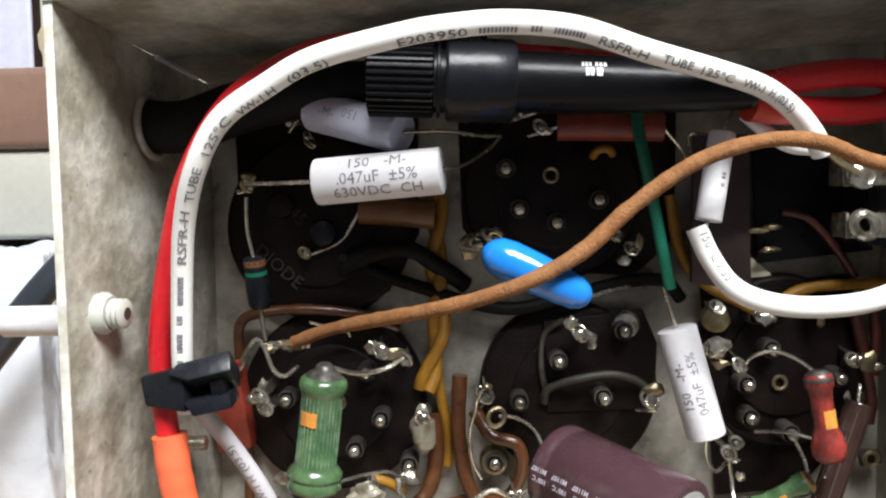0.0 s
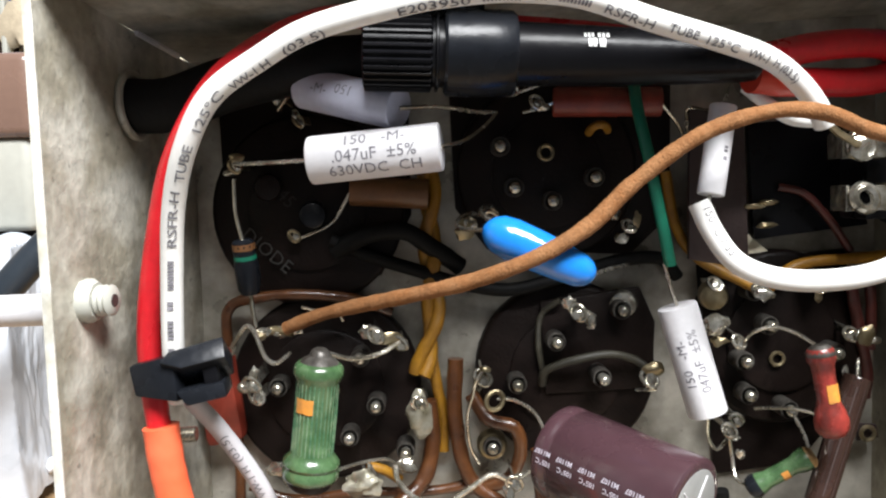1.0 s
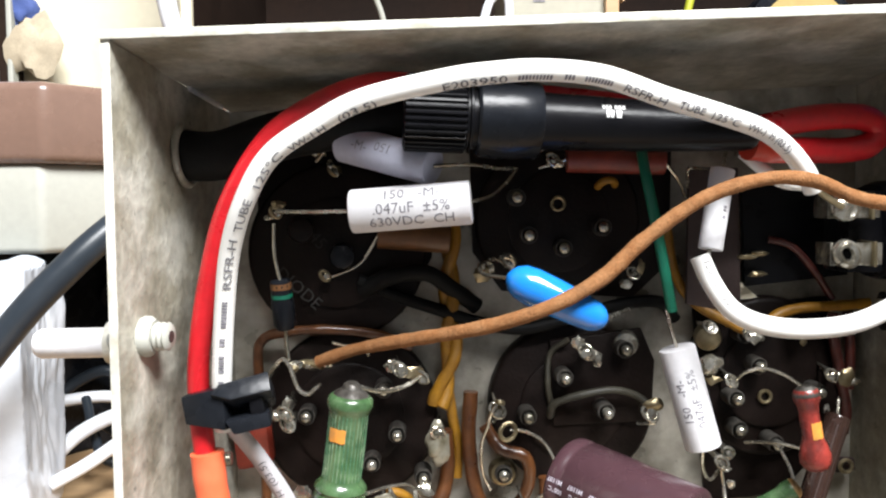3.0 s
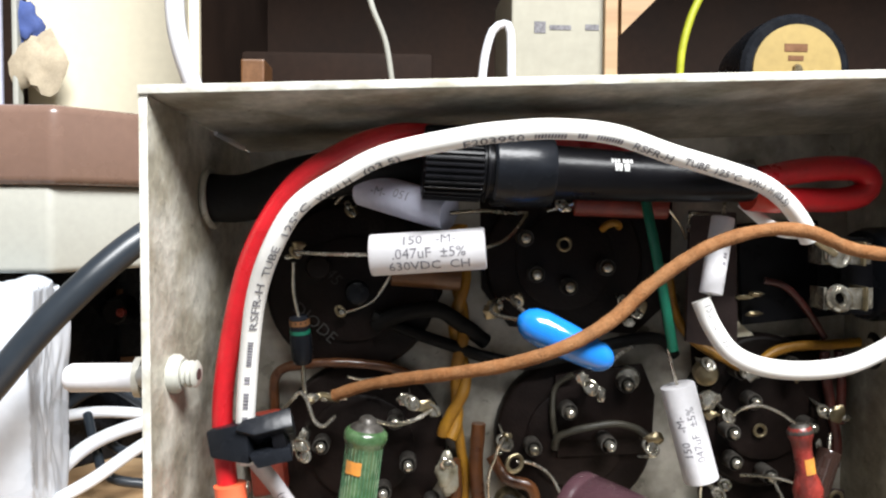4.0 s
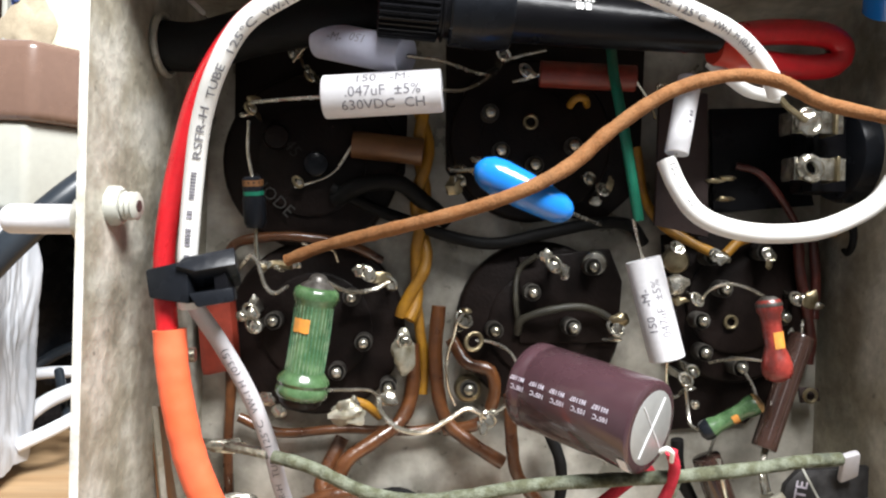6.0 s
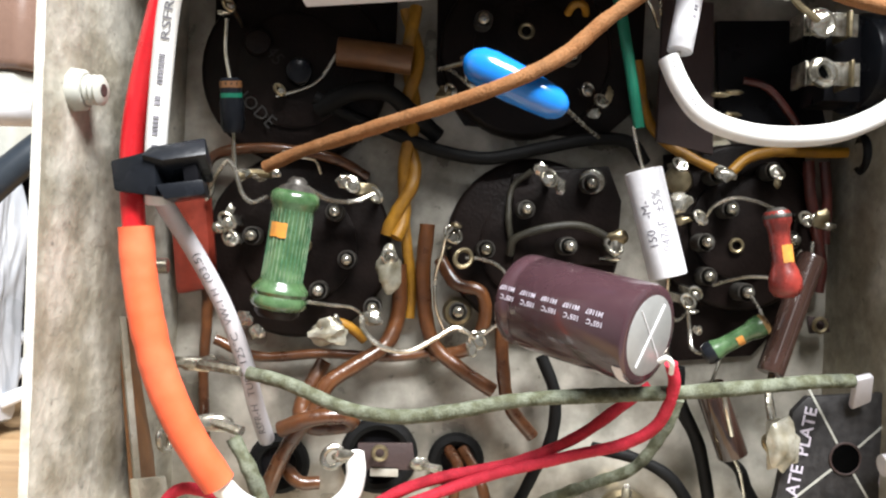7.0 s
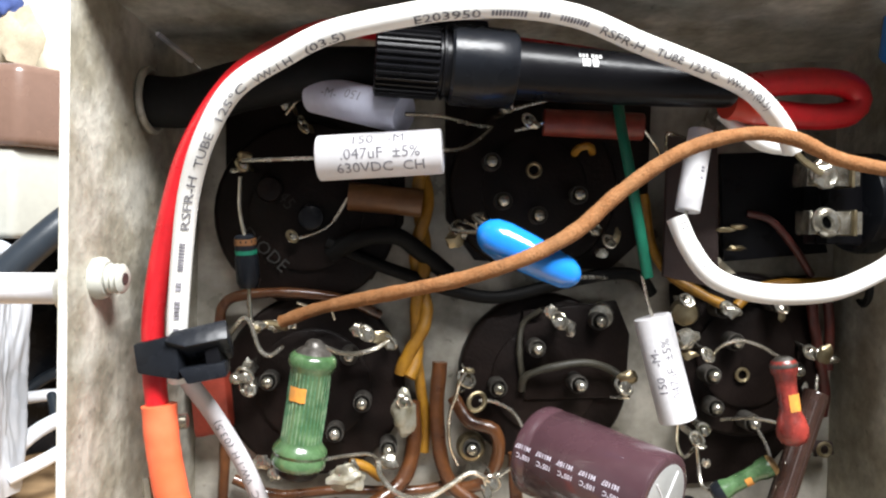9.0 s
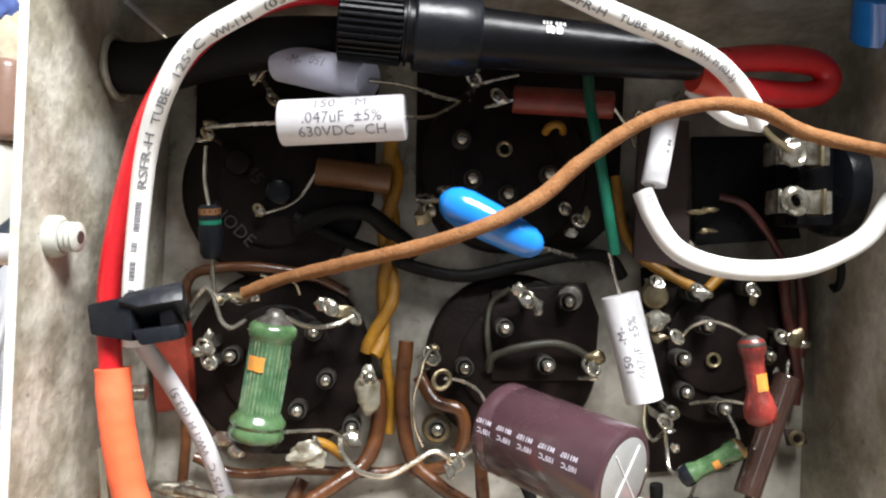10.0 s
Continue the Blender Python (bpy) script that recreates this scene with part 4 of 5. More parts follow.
RIBS = 34
knurl = bmesh.new()
kd, ks, ku = frame_on(fa, fb)
rings = []
for f, k in ((748, 0.84), (751, 1.0), (846, 1.0), (849, 0.9)):
    ring = []
    for i in range(RIBS * 4):
        t = 2 * math.pi * i / (RIBS * 4)
        r = 6.8 * k * (1.0 if i % 4 in (0, 1) else 0.91)
        ring.append(knurl.verts.new(along(f) + (ks * math.sin(t) + ku * math.cos(t)) * r))
    rings.append(ring)
for p, q in zip(rings, rings[1:]):
    for i in range(len(p)):
        knurl.faces.new((p[i], p[(i + 1) % len(p)], q[(i + 1) % len(p)], q[i]))
knurl.faces.new(rings[0])
knurl.faces.new(rings[-1])
part("knurled_cap", knurl, BLACK, fuse, "ribbed black cap", smooth=False)
part("groove", turned(along(848), along(868), [(0, 5.9), (1, 5.9)], 32), BLACK, fuse)
part("flange", turned(along(853), along(858), [(0, 6.4), (0.2, 6.7), (0.8, 6.7), (1, 6.4)], 36), BLACK, fuse, "thin black flange")
part("collar", turned(along(866), along(970), [(0, 6.9), (0.04, 7.4), (0.5, 7.5), (0.95, 7.3), (1, 6.8)], 40), SATIN, fuse, "smooth dark collar")
part("barrel", turned(along(968), along(1336), [(0, 5.4), (0.02, 5.5), (0.3, 5.2), (0.7, 4.6), (0.95, 4.0), (0.985, 3.7), (1, 3.0)], 36), BLACK, fuse)
part("print", onto_rod(bars([1.9, 2.2], 0.9, 0.4), along(970), along(1336), 5.33, 0.31, 32), ALU, fuse, smooth=False)
part("print", onto_rod(bars([1.6, 1.2], 1.5, 0.3), along(970), along(1336), 5.33, 0.31, 16), ALU, fuse, smooth=False)
part("block", box((along(752).x, along(760).y + 2, along(760).z + 3), (along(930).x, along(760).y + 11, along(760).z + 8.6), 1), BLACK, fuse, "black square end")
fc = V((-57.3, 166.0, 27.3))
cable = thing("cable_entry", fc, "black cable entering through a nut on the wall", "cable")
part("nut", loop(fc + V((0.9, 0, 0)), 6.1, 0.8, (1, -0.12, 0.05), 1, 360, 28), STEEL, cable, "worn grey lock nut ring")
part("cable", tube([fc - V((1, 0, 0)), fc + V((8, 0, 0)), V((-38.0, 166.5, 31.0)), V((-24.0, 165.0, 33.5)), V((-8.5, 164.0, 34.0))], 5.2, 24, 2), BLACKWIRE, cable)
lead(fuse, [(15.9, 168.0, 27.4), (20.4, 169.0, 28.9), (25.5, 170.0, 30.4)], 0.35)

# ---- cable clip ----
clip = thing("cable_clip", (-46.0, 150.0, -20.7), "black plastic cable clip round the wires", "cable clip")
part("strap", prism([(-54.4, 149.0, -19.7), (-45.9, 147.0, -17.5), (-45.3, 147.0, -26.0), (-53.5, 149.0, -25.2)], 7, 0.7), SATIN, clip)
part("upper_jaw", prism([(-46.8, 147.5, -17.0), (-37.5, 149.06, -14.8), (-36.7, 146.75, -18.1), (-44.1, 145.7, -19.6), (-48.1, 146.33, -18.7)], 8, 0.5), SATIN, clip, "raised upper jaw")
part("lower_jaw", prism([(-45.3, 146.0, -23.9), (-37.2, 147.0, -22.5), (-36.7, 147.0, -25.2), (-43.6, 146.0, -26.5)], 9, 0.5), SATIN, clip)
part("tongue", prism([(-41.5, 148.0, -18.4), (-39.0, 148.0, -17.9), (-38.0, 148.0, -23.1), (-40.7, 148.0, -23.9)], 6, 0.5), BLACK, clip)
part("inner_block", prism([(-47.4, 151.0, -19.2), (-39.0, 151.0, -16.4), (-38.5, 151.0, -23.4), (-46.9, 151.0, -24.3)], 4, 0.3), BLACK, clip)

# ---- print on the sleeves ----
def span(bm, width):
    """Stretches flat print to a width."""
    xs = [v.co.x for v in bm.verts]
    k = width / (max(xs) - min(xs))
    for v in bm.verts:
        v.co.x *= k
    return bm


def print_turn(s):
    """The sleeve twists slowly: its print turns from the front to the lower side."""
    return float(np.interp(s, (18, 30, 40, 50, 60, 100, 112, 124, 136, 146, 158), (-8, -20, -28, -40, -54, -50, -40, -40, -26, -36, -20)))


for words, s0, s1 in (("RSFR-H", 30, 40.4), ("TUBE", 42.3, 48.9), ("125°C", 51.4, 59.3), ("VW-1", 61, 66), ("H", 67, 68.5), ("(03.5)", 71.2, 78.8), ("E203950", 90.6, 101.6), ("RSFR-H", 123.4, 132.4), ("TUBE", 135, 140.8), ("125°C", 142.6, 149), ("VW-1", 151, 155.5), ("H (03.5)", 157, 163)):
    part("print", onto_wire(span(text_mesh(words, 2.2, 0.02), s1 - s0), white_pts, 2.07, s0, print_turn(s0)), INK, white_wire, "dark printed sleeve marking", smooth=False)
for s0, w in ((10, 1.4), (12.9, 3.6), (18.2, 1.8), (22, 5.6), (103.4, 6.2), (111.6, 2.0), (115.4, 5.6)):
    part("print", onto_wire(bars([w], 1.05, 1.0), white_pts, 2.07, s0, print_turn(s0)), FAINT, white_wire, smooth=False)
for words, s0, s1 in (("RSFR-H", 4, 12), ("TUBE", 14, 20), ("125°C", 22, 29), ("VW-1 H", 31, 39), ("(03.5)", 40.5, 47)):
    part("print", onto_wire(span(text_mesh(words, 2.1), s1 - s0), shaded_line[::-1], 1.8, s0, -4), INK, shaded_wire, smooth=False)
part("print", onto_wire(text_mesh("150  C 7.33", 2.2), loop_line, 2.1, 1.5, 10), INK, loop_wire, smooth=False)

# ---- wall fittings ----
bp = V((-60.0, 147.5, -7.6))
shaft = thing("toggle_shaft", bp, "chromed threaded shaft bolted through the side wall", "shaft")
part("nut", turned(bp + V((-0.6, 0, 0)), bp + V((2.0, -0.3, 0)), [(0, 3.7), (0.1, 3.9), (0.7, 3.8), (1, 3.2)], 10), BEIGE, shaft, "painted round nut")
part("stud", turned(bp, bp + V((5.0, -0.8, 0)), [(i / 10, (2.75 if i % 2 else 2.45) * (1 if i < 10 else 0.85)) for i in range(11)], 18), BEIGE, shaft)
part("bore", turned(bp + V((4.9, -0.8, 0)), bp + V((5.12, -0.83, 0)), [(0, 1.2), (1, 1.1)], 16), CARD, shaft, "rusty hollow end")
part("stem", turned(V((-85.2, 158.0, -10.5)), V((-69.3, 157.0, -10.2)), [(0, 1.2), (0.03, 2.4), (0.1, 3.0), (0.95, 3.0), (1, 3.0)], 24), FILM, shaft, "bright round stem")
part("washer", turned(V((-70.2, 157.0, -10.2)), V((-68.8, 157.0, -10.2)), [(0, 4.2), (1, 4.2)], 24), EDGE, shaft)
part("sleeve", tube([V((-69.5, 157.0, -10.2)), bp - V((1, 0, 0))], 2.6, 16), ALU, shaft)
screw = thing("wall_screw", (-51.7, 172.0, -39.1), "small threaded screw end beside the wall", "screw")
part("thread", turned(V((-55.6, 172.0, -39.2)), V((-49.8, 172.0, -39.0)), [(i / 24, 1.7 if i % 2 else 1.4) for i in range(25)], 14), LEAD, screw)
pot = thing("terminal_strip", (-54.6, 172.0, -69.3), "brown fibre switch body on the side wall", "switch")
part("body", prism([(-55.8, 166.0, -49.5), (-58.0, 182.0, -50.4), (-53.0, 182.0, -89.7), (-52.5, 168.0, -86.2)], 2, 0.4), TAN, pot)
part("bracket", prism([(-51.3, 162.0, -80.6), (-47.9, 170.0, -82.2), (-47.6, 170.0, -85.9), (-50.6, 162.0, -85.8)], 2, 0.3), STEEL, pot, "grey steel bracket")
part("frame", prism([(-56.9, 165.0, -49.2), (-55.9, 166.0, -49.2), (-51.7, 168.0, -87.3), (-52.7, 167.0, -87.3)], 1, 0.3), STEEL, pot)
for q in ([(-51.6, 178.0, -59.8), (-43.4, 174.0, -59.4), (-33.1, 169.0, -59.9)], [(-46.6, 178.0, -73.0), (-39.9, 175.0, -71.9), (-33.4, 172.0, -73.0)]):
    part("tab", merge(tube(q, 1.2, 8), blob(q[1], 2.2, next(seeds), (2.2, 0.5, 0.8), 0.4)), TIN, pot, "long tinned tab")
part("tab", loop((-48.7, 170.0, -74.9), 2.6, 0.6, (1, -0.3, 0), 0.6), TIN, pot)
grom = thing("rubber_grommet", (102.2, 182.0, -8.2), "black rubber grommet in the side wall", "grommet")
part("ring", loop(V((X1 - 0.6, 178.0, -8.9)), 3.6, 1.3, (1, -0.2, 0)), BLACKWIRE, grom)
for c, r, lab in (((-5.1, 189.0, -81.4), 7.4, "black rubber grommet behind a solder lug"), ((12.7, 189.0, -82.2), 5.0, "black rubber grommet with brown wires"), ((-27.9, 189.0, -83.9), 5.5, "black rubber grommet in the plate")):
    g = thing("rubber_grommet", c, lab, "grommet", "grommets in the plate")
    part("ring", loop(c, r, 1.6, (0, -1, 0), 1, 360, 28), BLACKWIRE, g)
    part("bore", turned((c[0], YP - 0.2, c[2]), (c[0], YP - 1.2, c[2]), [(0, r), (1, r)], 24), BLACK, g)
strip = thing("terminal_strip", (-3.0, 178.0, -78.8), "brown fibre tag strip with tin lugs", "terminal strip")
part("board", prism([(-9.5, 178.0, -76.3), (2.4, 178.0, -76.0), (3.3, 178.0, -81.8), (-9.3, 178.0, -81.9)], 1.4, 0.3), CARD, strip)
part("eyelet", loop((-4.6, 176.0, -77.7), 1.4, 0.5), BRASS, strip)
part("tab", merge(loop((-14.3, 172.0, -77.8), 1.9, 0.7, (0.2, -1, 0.2), 1.2), blob((-11.9, 172.0, -77.5), 1.6, 9, (1.6, 0.6, 0.9))), TIN, strip, "tin lug ring")
part("tab", merge(blob((4.1, 177.0, -80.1), 1.6, 10, (1.4, 0.5, 1)), tube([(3.2, 178.0, -79.8), (5.8, 176.0, -80.4), (8.4, 174.0, -80.4)], 0.9, 8)), TIN, strip, "tin lug")
part("foot", box((-6.6, 178, -83.3), (-0.5, YP, -81.1), 0.2), STEEL, strip)
can = thing("tin_terminal", (50.1, 180.0, -90.4), "round tinned terminal on the plate", "terminal")
part("base", turned((52.5, 190.0, -95.9), (49.7, 178.0, -90.4), [(0, 6.5), (0.7, 6.5), (0.85, 5.6), (1, 4)], 28), BRASS, can)
part("ring", loop((49.4, 176.0, -89.0), 3, 0.8), BRASS, can)
part("post", turned((49.9, 178.0, -89.8), (47.6, 170.0, -81.8), [(0, 1.2), (0.8, 1.1), (1, 0.6)], 12), TIN, can)
lugr = thing("solder_lug", (77.2, 164.0, -71.8), "large tinned solder lug beside the black plate", "solder lug")
part("leaf", prism([(74.2, 164.0, -65.9), (76.6, 163.0, -65.1), (80.6, 162.0, -69.1), (80.3, 162.0, -74.0), (75.2, 165.0, -76.5)], 0.8, 0.3), DULLTIN, lugr)
part("solder", blob((76.2, 161.0, -69.9), 3.4, 31, (0.8, 0.35, 1.5), 0.6, 3), DULLTIN, lugr)
part("eye", loop((74.9, 163.0, -70.6), 2.0, 0.6, (0.3, -1, 0), 0.6), BRASS, lugr)
part("stem", tube([(75.3, 164.0, -65.9), (75.4, 166.0, -61.3), (78.0, 170.0, -56.1)], 0.8, 8), TIN, lugr)
small = thing("solder_lug", (94.1, 182.0, -47.4), "small dark lug riveted near the wall", "solder lug")
part("leaf", prism([(93.0, 186.0, -45.8), (98.1, 186.0, -46.2), (98.6, 186.0, -49.3), (93.8, 186.0, -49.9)], 1, 0.3), CARD, small)
part("eye", loop((95.3, 184.5, -47.7), 1.5, 0.5), BRASS, small)

# ---- black wafer plate with lettering ----
wafer = thing("black_wafer", (92.1, 166.0, -73.8), "black speckled wafer with white lettering and hole", "wafer")
wc = V((92.1, 166.0, -73.8))
WAFER = material("speckled_black", (0.03, 0.028, 0.028), 0.5, 0, 0.4, 600, 0.2, 1500, (0.012, 0.011, 0.011))
bm = prism([(80.8, 166.0, -64.4), (83.8, 166.0, -61.2), (110.7, 166.0, -59.1), (112.0, 166.0, -95.7), (73.9, 166.0, -96.6), (77.8, 166.0, -82.1)], 2.0, 0.4)
part("board", bm, WAFER, wafer)
fy = 165.85
for t in (120, 42, 219, -58):
    d = V((math.cos(radians(t)), 0, math.sin(radians(t))))
    e = V((-d.z, 0, d.x)) * 0.24
    p, q = wc + d * 3.6, wc + d * 17
    p.y = q.y = fy
    part("score_line", prism([p - e, q - e, q + e, p + e], -0.1), BEIGE, wafer, "pale scribed line", smooth=False)
part("hole", turned((wc.x, fy + 0.1, wc.z), (wc.x, fy - 0.05, wc.z), [(0, 3.2), (1, 3.2)], 28), PIT, wafer, "black round hole")
part("hole_lip", loop((wc.x, fy, wc.z), 3.25, 0.25), CARD, wafer)
for words, p, t in (("PLATE", (83.8, 165.8, -68.4), 80), ("PLATE", (81.3, 165.8, -80.4), 80), ("GRID", (85.4, 165.8, -84.3), 184), ("GRID", (96.3, 165.8, -84.3), 184), ("GND", (100.8, 165.8, -76.0), 262)):
    bm = text_mesh(words, 3.7, 0.06)
    bm.transform(Matrix.Translation(V(p)) @ Matrix.Rotation(radians(-t), 4, "Y") @ Matrix.Rotation(radians(90), 4, "X"))
    part("lettering", bm, WHITEINK, wafer, "white lettering", smooth=False)
part("tab", prism([(90.8, 160.0, -56.7), (94.4, 160.0, -55.7), (95.7, 163.0, -61.5), (92.1, 164.0, -63.5)], 1.8, 0.7), GREYSLEEVE, wafer, "pale bent tab")
part("dab", blob((89.7, 165.0, -83.5), 1.3, 5, (1, 0.5, 1)), YELLOW, wafer, "cream paint dab")
knob = axial("blue_capped_capacitor", (97.9, 160.0, -73.8), (103.1, 160.0, -72.9), 2.6, BLUE, "small blue capped part on the wafer", "cap")
part("collar", turned((96.6, 160.0, -73.6), (98.4, 160.0, -73.4), [(0, 2.2), (1, 2.4)], 18), FILM, knob)

# ---- panel jack on the right ----
jack = thing("panel_jack", (97.6, 175.0, 9.9), "black panel jack with two tinned terminals", "jack")
JA, JB = V((93.3, 174.0, 9.9)), V((107.1, 176.0, 10.3))
part("body", turned(JA, JB, [(0, 8.5), (0.06, 10.5), (0.2, 11.2), (0.95, 11.4), (1, 11.4)], 32), SATIN, jack)
part("flange", turned(JB, JB + V((3, 0, 0)), [(0, 12.4), (0.8, 12.4), (1, 12)], 32), CREAM, jack, "cream flange")
part("sleeve", turned(JB + V((3, 0, 0)), V((X1 + 0.3, JB.y, JB.z)), [(0, 9), (1, 9)], 24), SATIN, jack)
part("insulator", box((JA.x - 7, JA.y - 5, JA.z - 9), (JA.x + 1, JA.y + 6, JA.z + 9), 0.6), BLACK, jack, "black insulator block")
for p in ((82.1, 163.0, 15.5), (82.8, 163.0, 5.4)):
    p = V(p)
    tab = part("tab", merge(box((p.x - 1.0, p.y + 0.3, p.z - 2.4), (p.x + 8, p.y + 0.9, p.z + 2.4), 0.2), box((p.x - 3.3, p.y + 0.5, p.z - 2.5), (p.x - 2.6, p.y + 7, p.z + 2.5), 0.2), box((p.x - 3.3, p.y + 0.5, p.z - 2.5), (p.x - 1.2, p.y + 1.1, p.z - 1.7), 0.1)), TIN, jack, "tinned flat terminal")
    part("eyelet", loop(p, 2.35, 1.05, (0.1, -1, 0.1), 0.88), TIN, tab)
    part("bore", turned(p + V((0, 0.5, 0)), p + V((0, 0.1, 0)), [(0, 1.7), (1, 1.7)], 16), PIT, tab, "dark eyelet hole")
    part("clip_post", box((p.x + 5.5, p.y - 1.0, p.z - 2.7), (p.x + 6.2, p.y + 7, p.z + 2.7), 0.2), BRASS, tab)
part("solder", blob((81.3, 162.0, 15.4), 2.3, 44, (0.9, 0.6, 1.2), 0.5), TIN, jack)
lead(jack, [(73.1, 159.0, 20.7), (75.9, 160.0, 18.1), (80.6, 161.0, 15.5)], 0.7, BRASS)
card = thing("fibre_card", (62.7, 182.0, 3.7), "dark brown fibre card behind the sleeved part", "card")
part("board", prism([(55.2, 182.0, 25.0), (66.8, 182.0, 24.6), (67.9, 182.0, -9.8), (54.8, 182.0, -7.3)], 1.6, 0.3), CARD, card)
# Dark corner beside the jack: its shade is added as a black sheet.
shade = thing("corner_shade_sheet", (79.3, 188.0, 12.4), "black sheet added for the shade in the corner", "cover")
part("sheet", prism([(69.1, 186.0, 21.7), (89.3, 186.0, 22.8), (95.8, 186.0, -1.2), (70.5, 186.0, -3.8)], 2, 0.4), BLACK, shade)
for p in [(68.8, 182.0, 3.8), (72.2, 182.0, 4.5), (72.1, 183.0, -0.5)]:
    part("tag", blob(p, 1.4, next(seeds), (1.6, 0.6, 0.5), 0.5), BRASS, shade)
bk = axial("binding_post", (101.6, 166.0, 41.4), (99.0, 160.0, 48.9), 6, BLUE, "blue plastic binding post near the wall", "knob")

scrap = thing("paper_scrap", (67.5, 187.0, -5.6), "cream paper scrap stuck on the plate", "paper")
part("sheet", prism([(62.1, 188.0, -3.2), (69.3, 187.0, -2.4), (74.1, 187.0, -6.6), (64.1, 188.0, -7.5)], 0.4), CREAM, scrap)
for owner, spots in ((sock_right, [(59.5, 179.0, -21.0), (60.5, 180.0, -25.0), (62.4, 176.0, -45.1), (64.3, 178.0, -49.2), (86.8, 178.0, -31.9), (89.7, 175.0, -23.7), (92.4, 177.0, -25.2), (88.5, 178.0, -37.8), (69.7, 178.0, -14.8), (81.5, 179.0, -15.6)]),
                     (sock_left, [(-37.7, 173.0, -27.5), (-37.8, 177.0, -33.0), (-40.2, 176.0, -30.0), (-9.7, 176.0, -21.4), (-14.6, 176.0, -19.6), (-14.9, 177.0, -50.3), (-19.6, 178.0, -51.9), (-4.9, 178.0, -39.7), (-7.1, 177.0, -48.8), (-32.7, 182.0, -53.2), (-35.7, 182.0, -50.3)]),
                     (sock_mid, [(9.9, 175.0, -28.3), (8.6, 177.0, -32.9), (32.2, 176.0, -18.7), (28.1, 177.0, -15.3), (45.2, 175.0, -29.4), (44.0, 177.0, -34.0), (16.4, 174.0, -51.0), (14.2, 174.0, -54.5)]),
                     (sock_top, [(42.7, 178.0, 1.9), (39.9, 180.0, -1.9), (14.8, 166.0, 30.2), (22.4, 172.0, 25.4), (6.7, 182.0, 0.5)]),
                     (sock_diode, [(-30.8, 174.0, 29.3), (-27.8, 178.0, 25.7), (-40.5, 172.0, 14.0), (-37.9, 168.0, 16.9)])):
    for p in spots:
        i = next(seeds)
        part("solder", blob(p, 1.0 + 0.5 * math.sin(i * 1.9) ** 2, i, (1.2 + 0.5 * math.sin(i), 0.6, 1 + 0.6 * math.cos(i * 1.3)), 0.7), TIN if i % 4 else BRASS, owner)

# ---- rim of the chassis ----
# Glint along the corner fold, put in as a thin white strip.
part("seam_glint", tube([V((-56.2, 168.5, 41.5)), V((-54.6, 176, 40.4)), V((-53.0, 184, 39.3))], 0.6, 8), FILM, chassis, "white strip for the glint along the corner seam")
part("rim", prism([(LF - 1.5, YR - 0.15, Z0), (LF + 0.1, YR - 0.15, Z0), (LF + 0.1, YR - 0.15, 45.8), (LF - 1.5, YR - 0.15, 47.2)], -0.5, 0.12), EDGE, chassis, "bright worn edge")
part("rim", prism([(LF - 1.5, YR - 0.2, 45.7), (X1 + 1.4, YR - 0.2, 51.2), (X1 + 1.4, YR - 0.2, 52.8), (LF - 1.5, YR - 0.2, 47.3)], 0.5, 0.12), EDGE, chassis, "bright worn edge")

C4, FOC, U4, V4 = (-16.6, -17.1, 24.7), 1453, 700, 370


def P4(x, y, d):
    """A point at depth d millimetres straight behind the chassis, from the plan's own scale."""
    o, s = C4, (d - C4[1]) / FOC
    return (o[0] + (x - U4) * s, d, o[2] - (y - V4) * s)


# ---- bench and background ----
tagged(part("bench_top", box((-1100, 90, -150), (1100, 880, Z0 - 1.5), 2), WOOD, smooth=False), "honey coloured wooden workbench top", "bench", kind="structure")
tagged(part("wall_back", box((-1500, 900, -800), (1500, 950, 1500)), WALL, smooth=False), "plain cream back wall", "wall", kind="structure")
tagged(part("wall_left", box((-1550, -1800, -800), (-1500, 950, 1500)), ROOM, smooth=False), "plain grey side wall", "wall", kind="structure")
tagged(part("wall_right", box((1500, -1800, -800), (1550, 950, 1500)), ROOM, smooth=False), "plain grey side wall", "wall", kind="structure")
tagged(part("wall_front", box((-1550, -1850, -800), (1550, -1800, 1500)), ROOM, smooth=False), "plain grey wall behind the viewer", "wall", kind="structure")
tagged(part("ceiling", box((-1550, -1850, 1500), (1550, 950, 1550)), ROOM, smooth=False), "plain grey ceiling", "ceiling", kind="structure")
tagged(part("floor", box((-1550, -1850, -850), (1550, 950, -800)), ROOM, smooth=False), "plain grey floor of the room", "floor", kind="structure")


def footprint(corner, left, right, back, zlo, zhi, bevel):
    """A box whose near vertical edge is at corner, with one side running left and one back to the right."""
    c = V(corner)
    l, r = V((-1, 0.05, 0)) * left, V((math.cos(radians(52)), math.sin(radians(52)), 0)) * right
    pts = [c, c + r, c + r + l, c + l]
    bm = prism([V((p.x, p.y, zlo)) for p in pts], zhi - zlo)
    if min(v.co.z for v in bm.verts) < zlo - 0.01:
        for v in bm.verts:
            v.co.z += zhi - zlo
    bmesh.ops.recalc_face_normals(bm, faces=bm.faces)
    bmesh.ops.bevel(bm, geom=bm.edges[:], offset=bevel, segments=4, affect="EDGES", profile=0.5)
    return bm


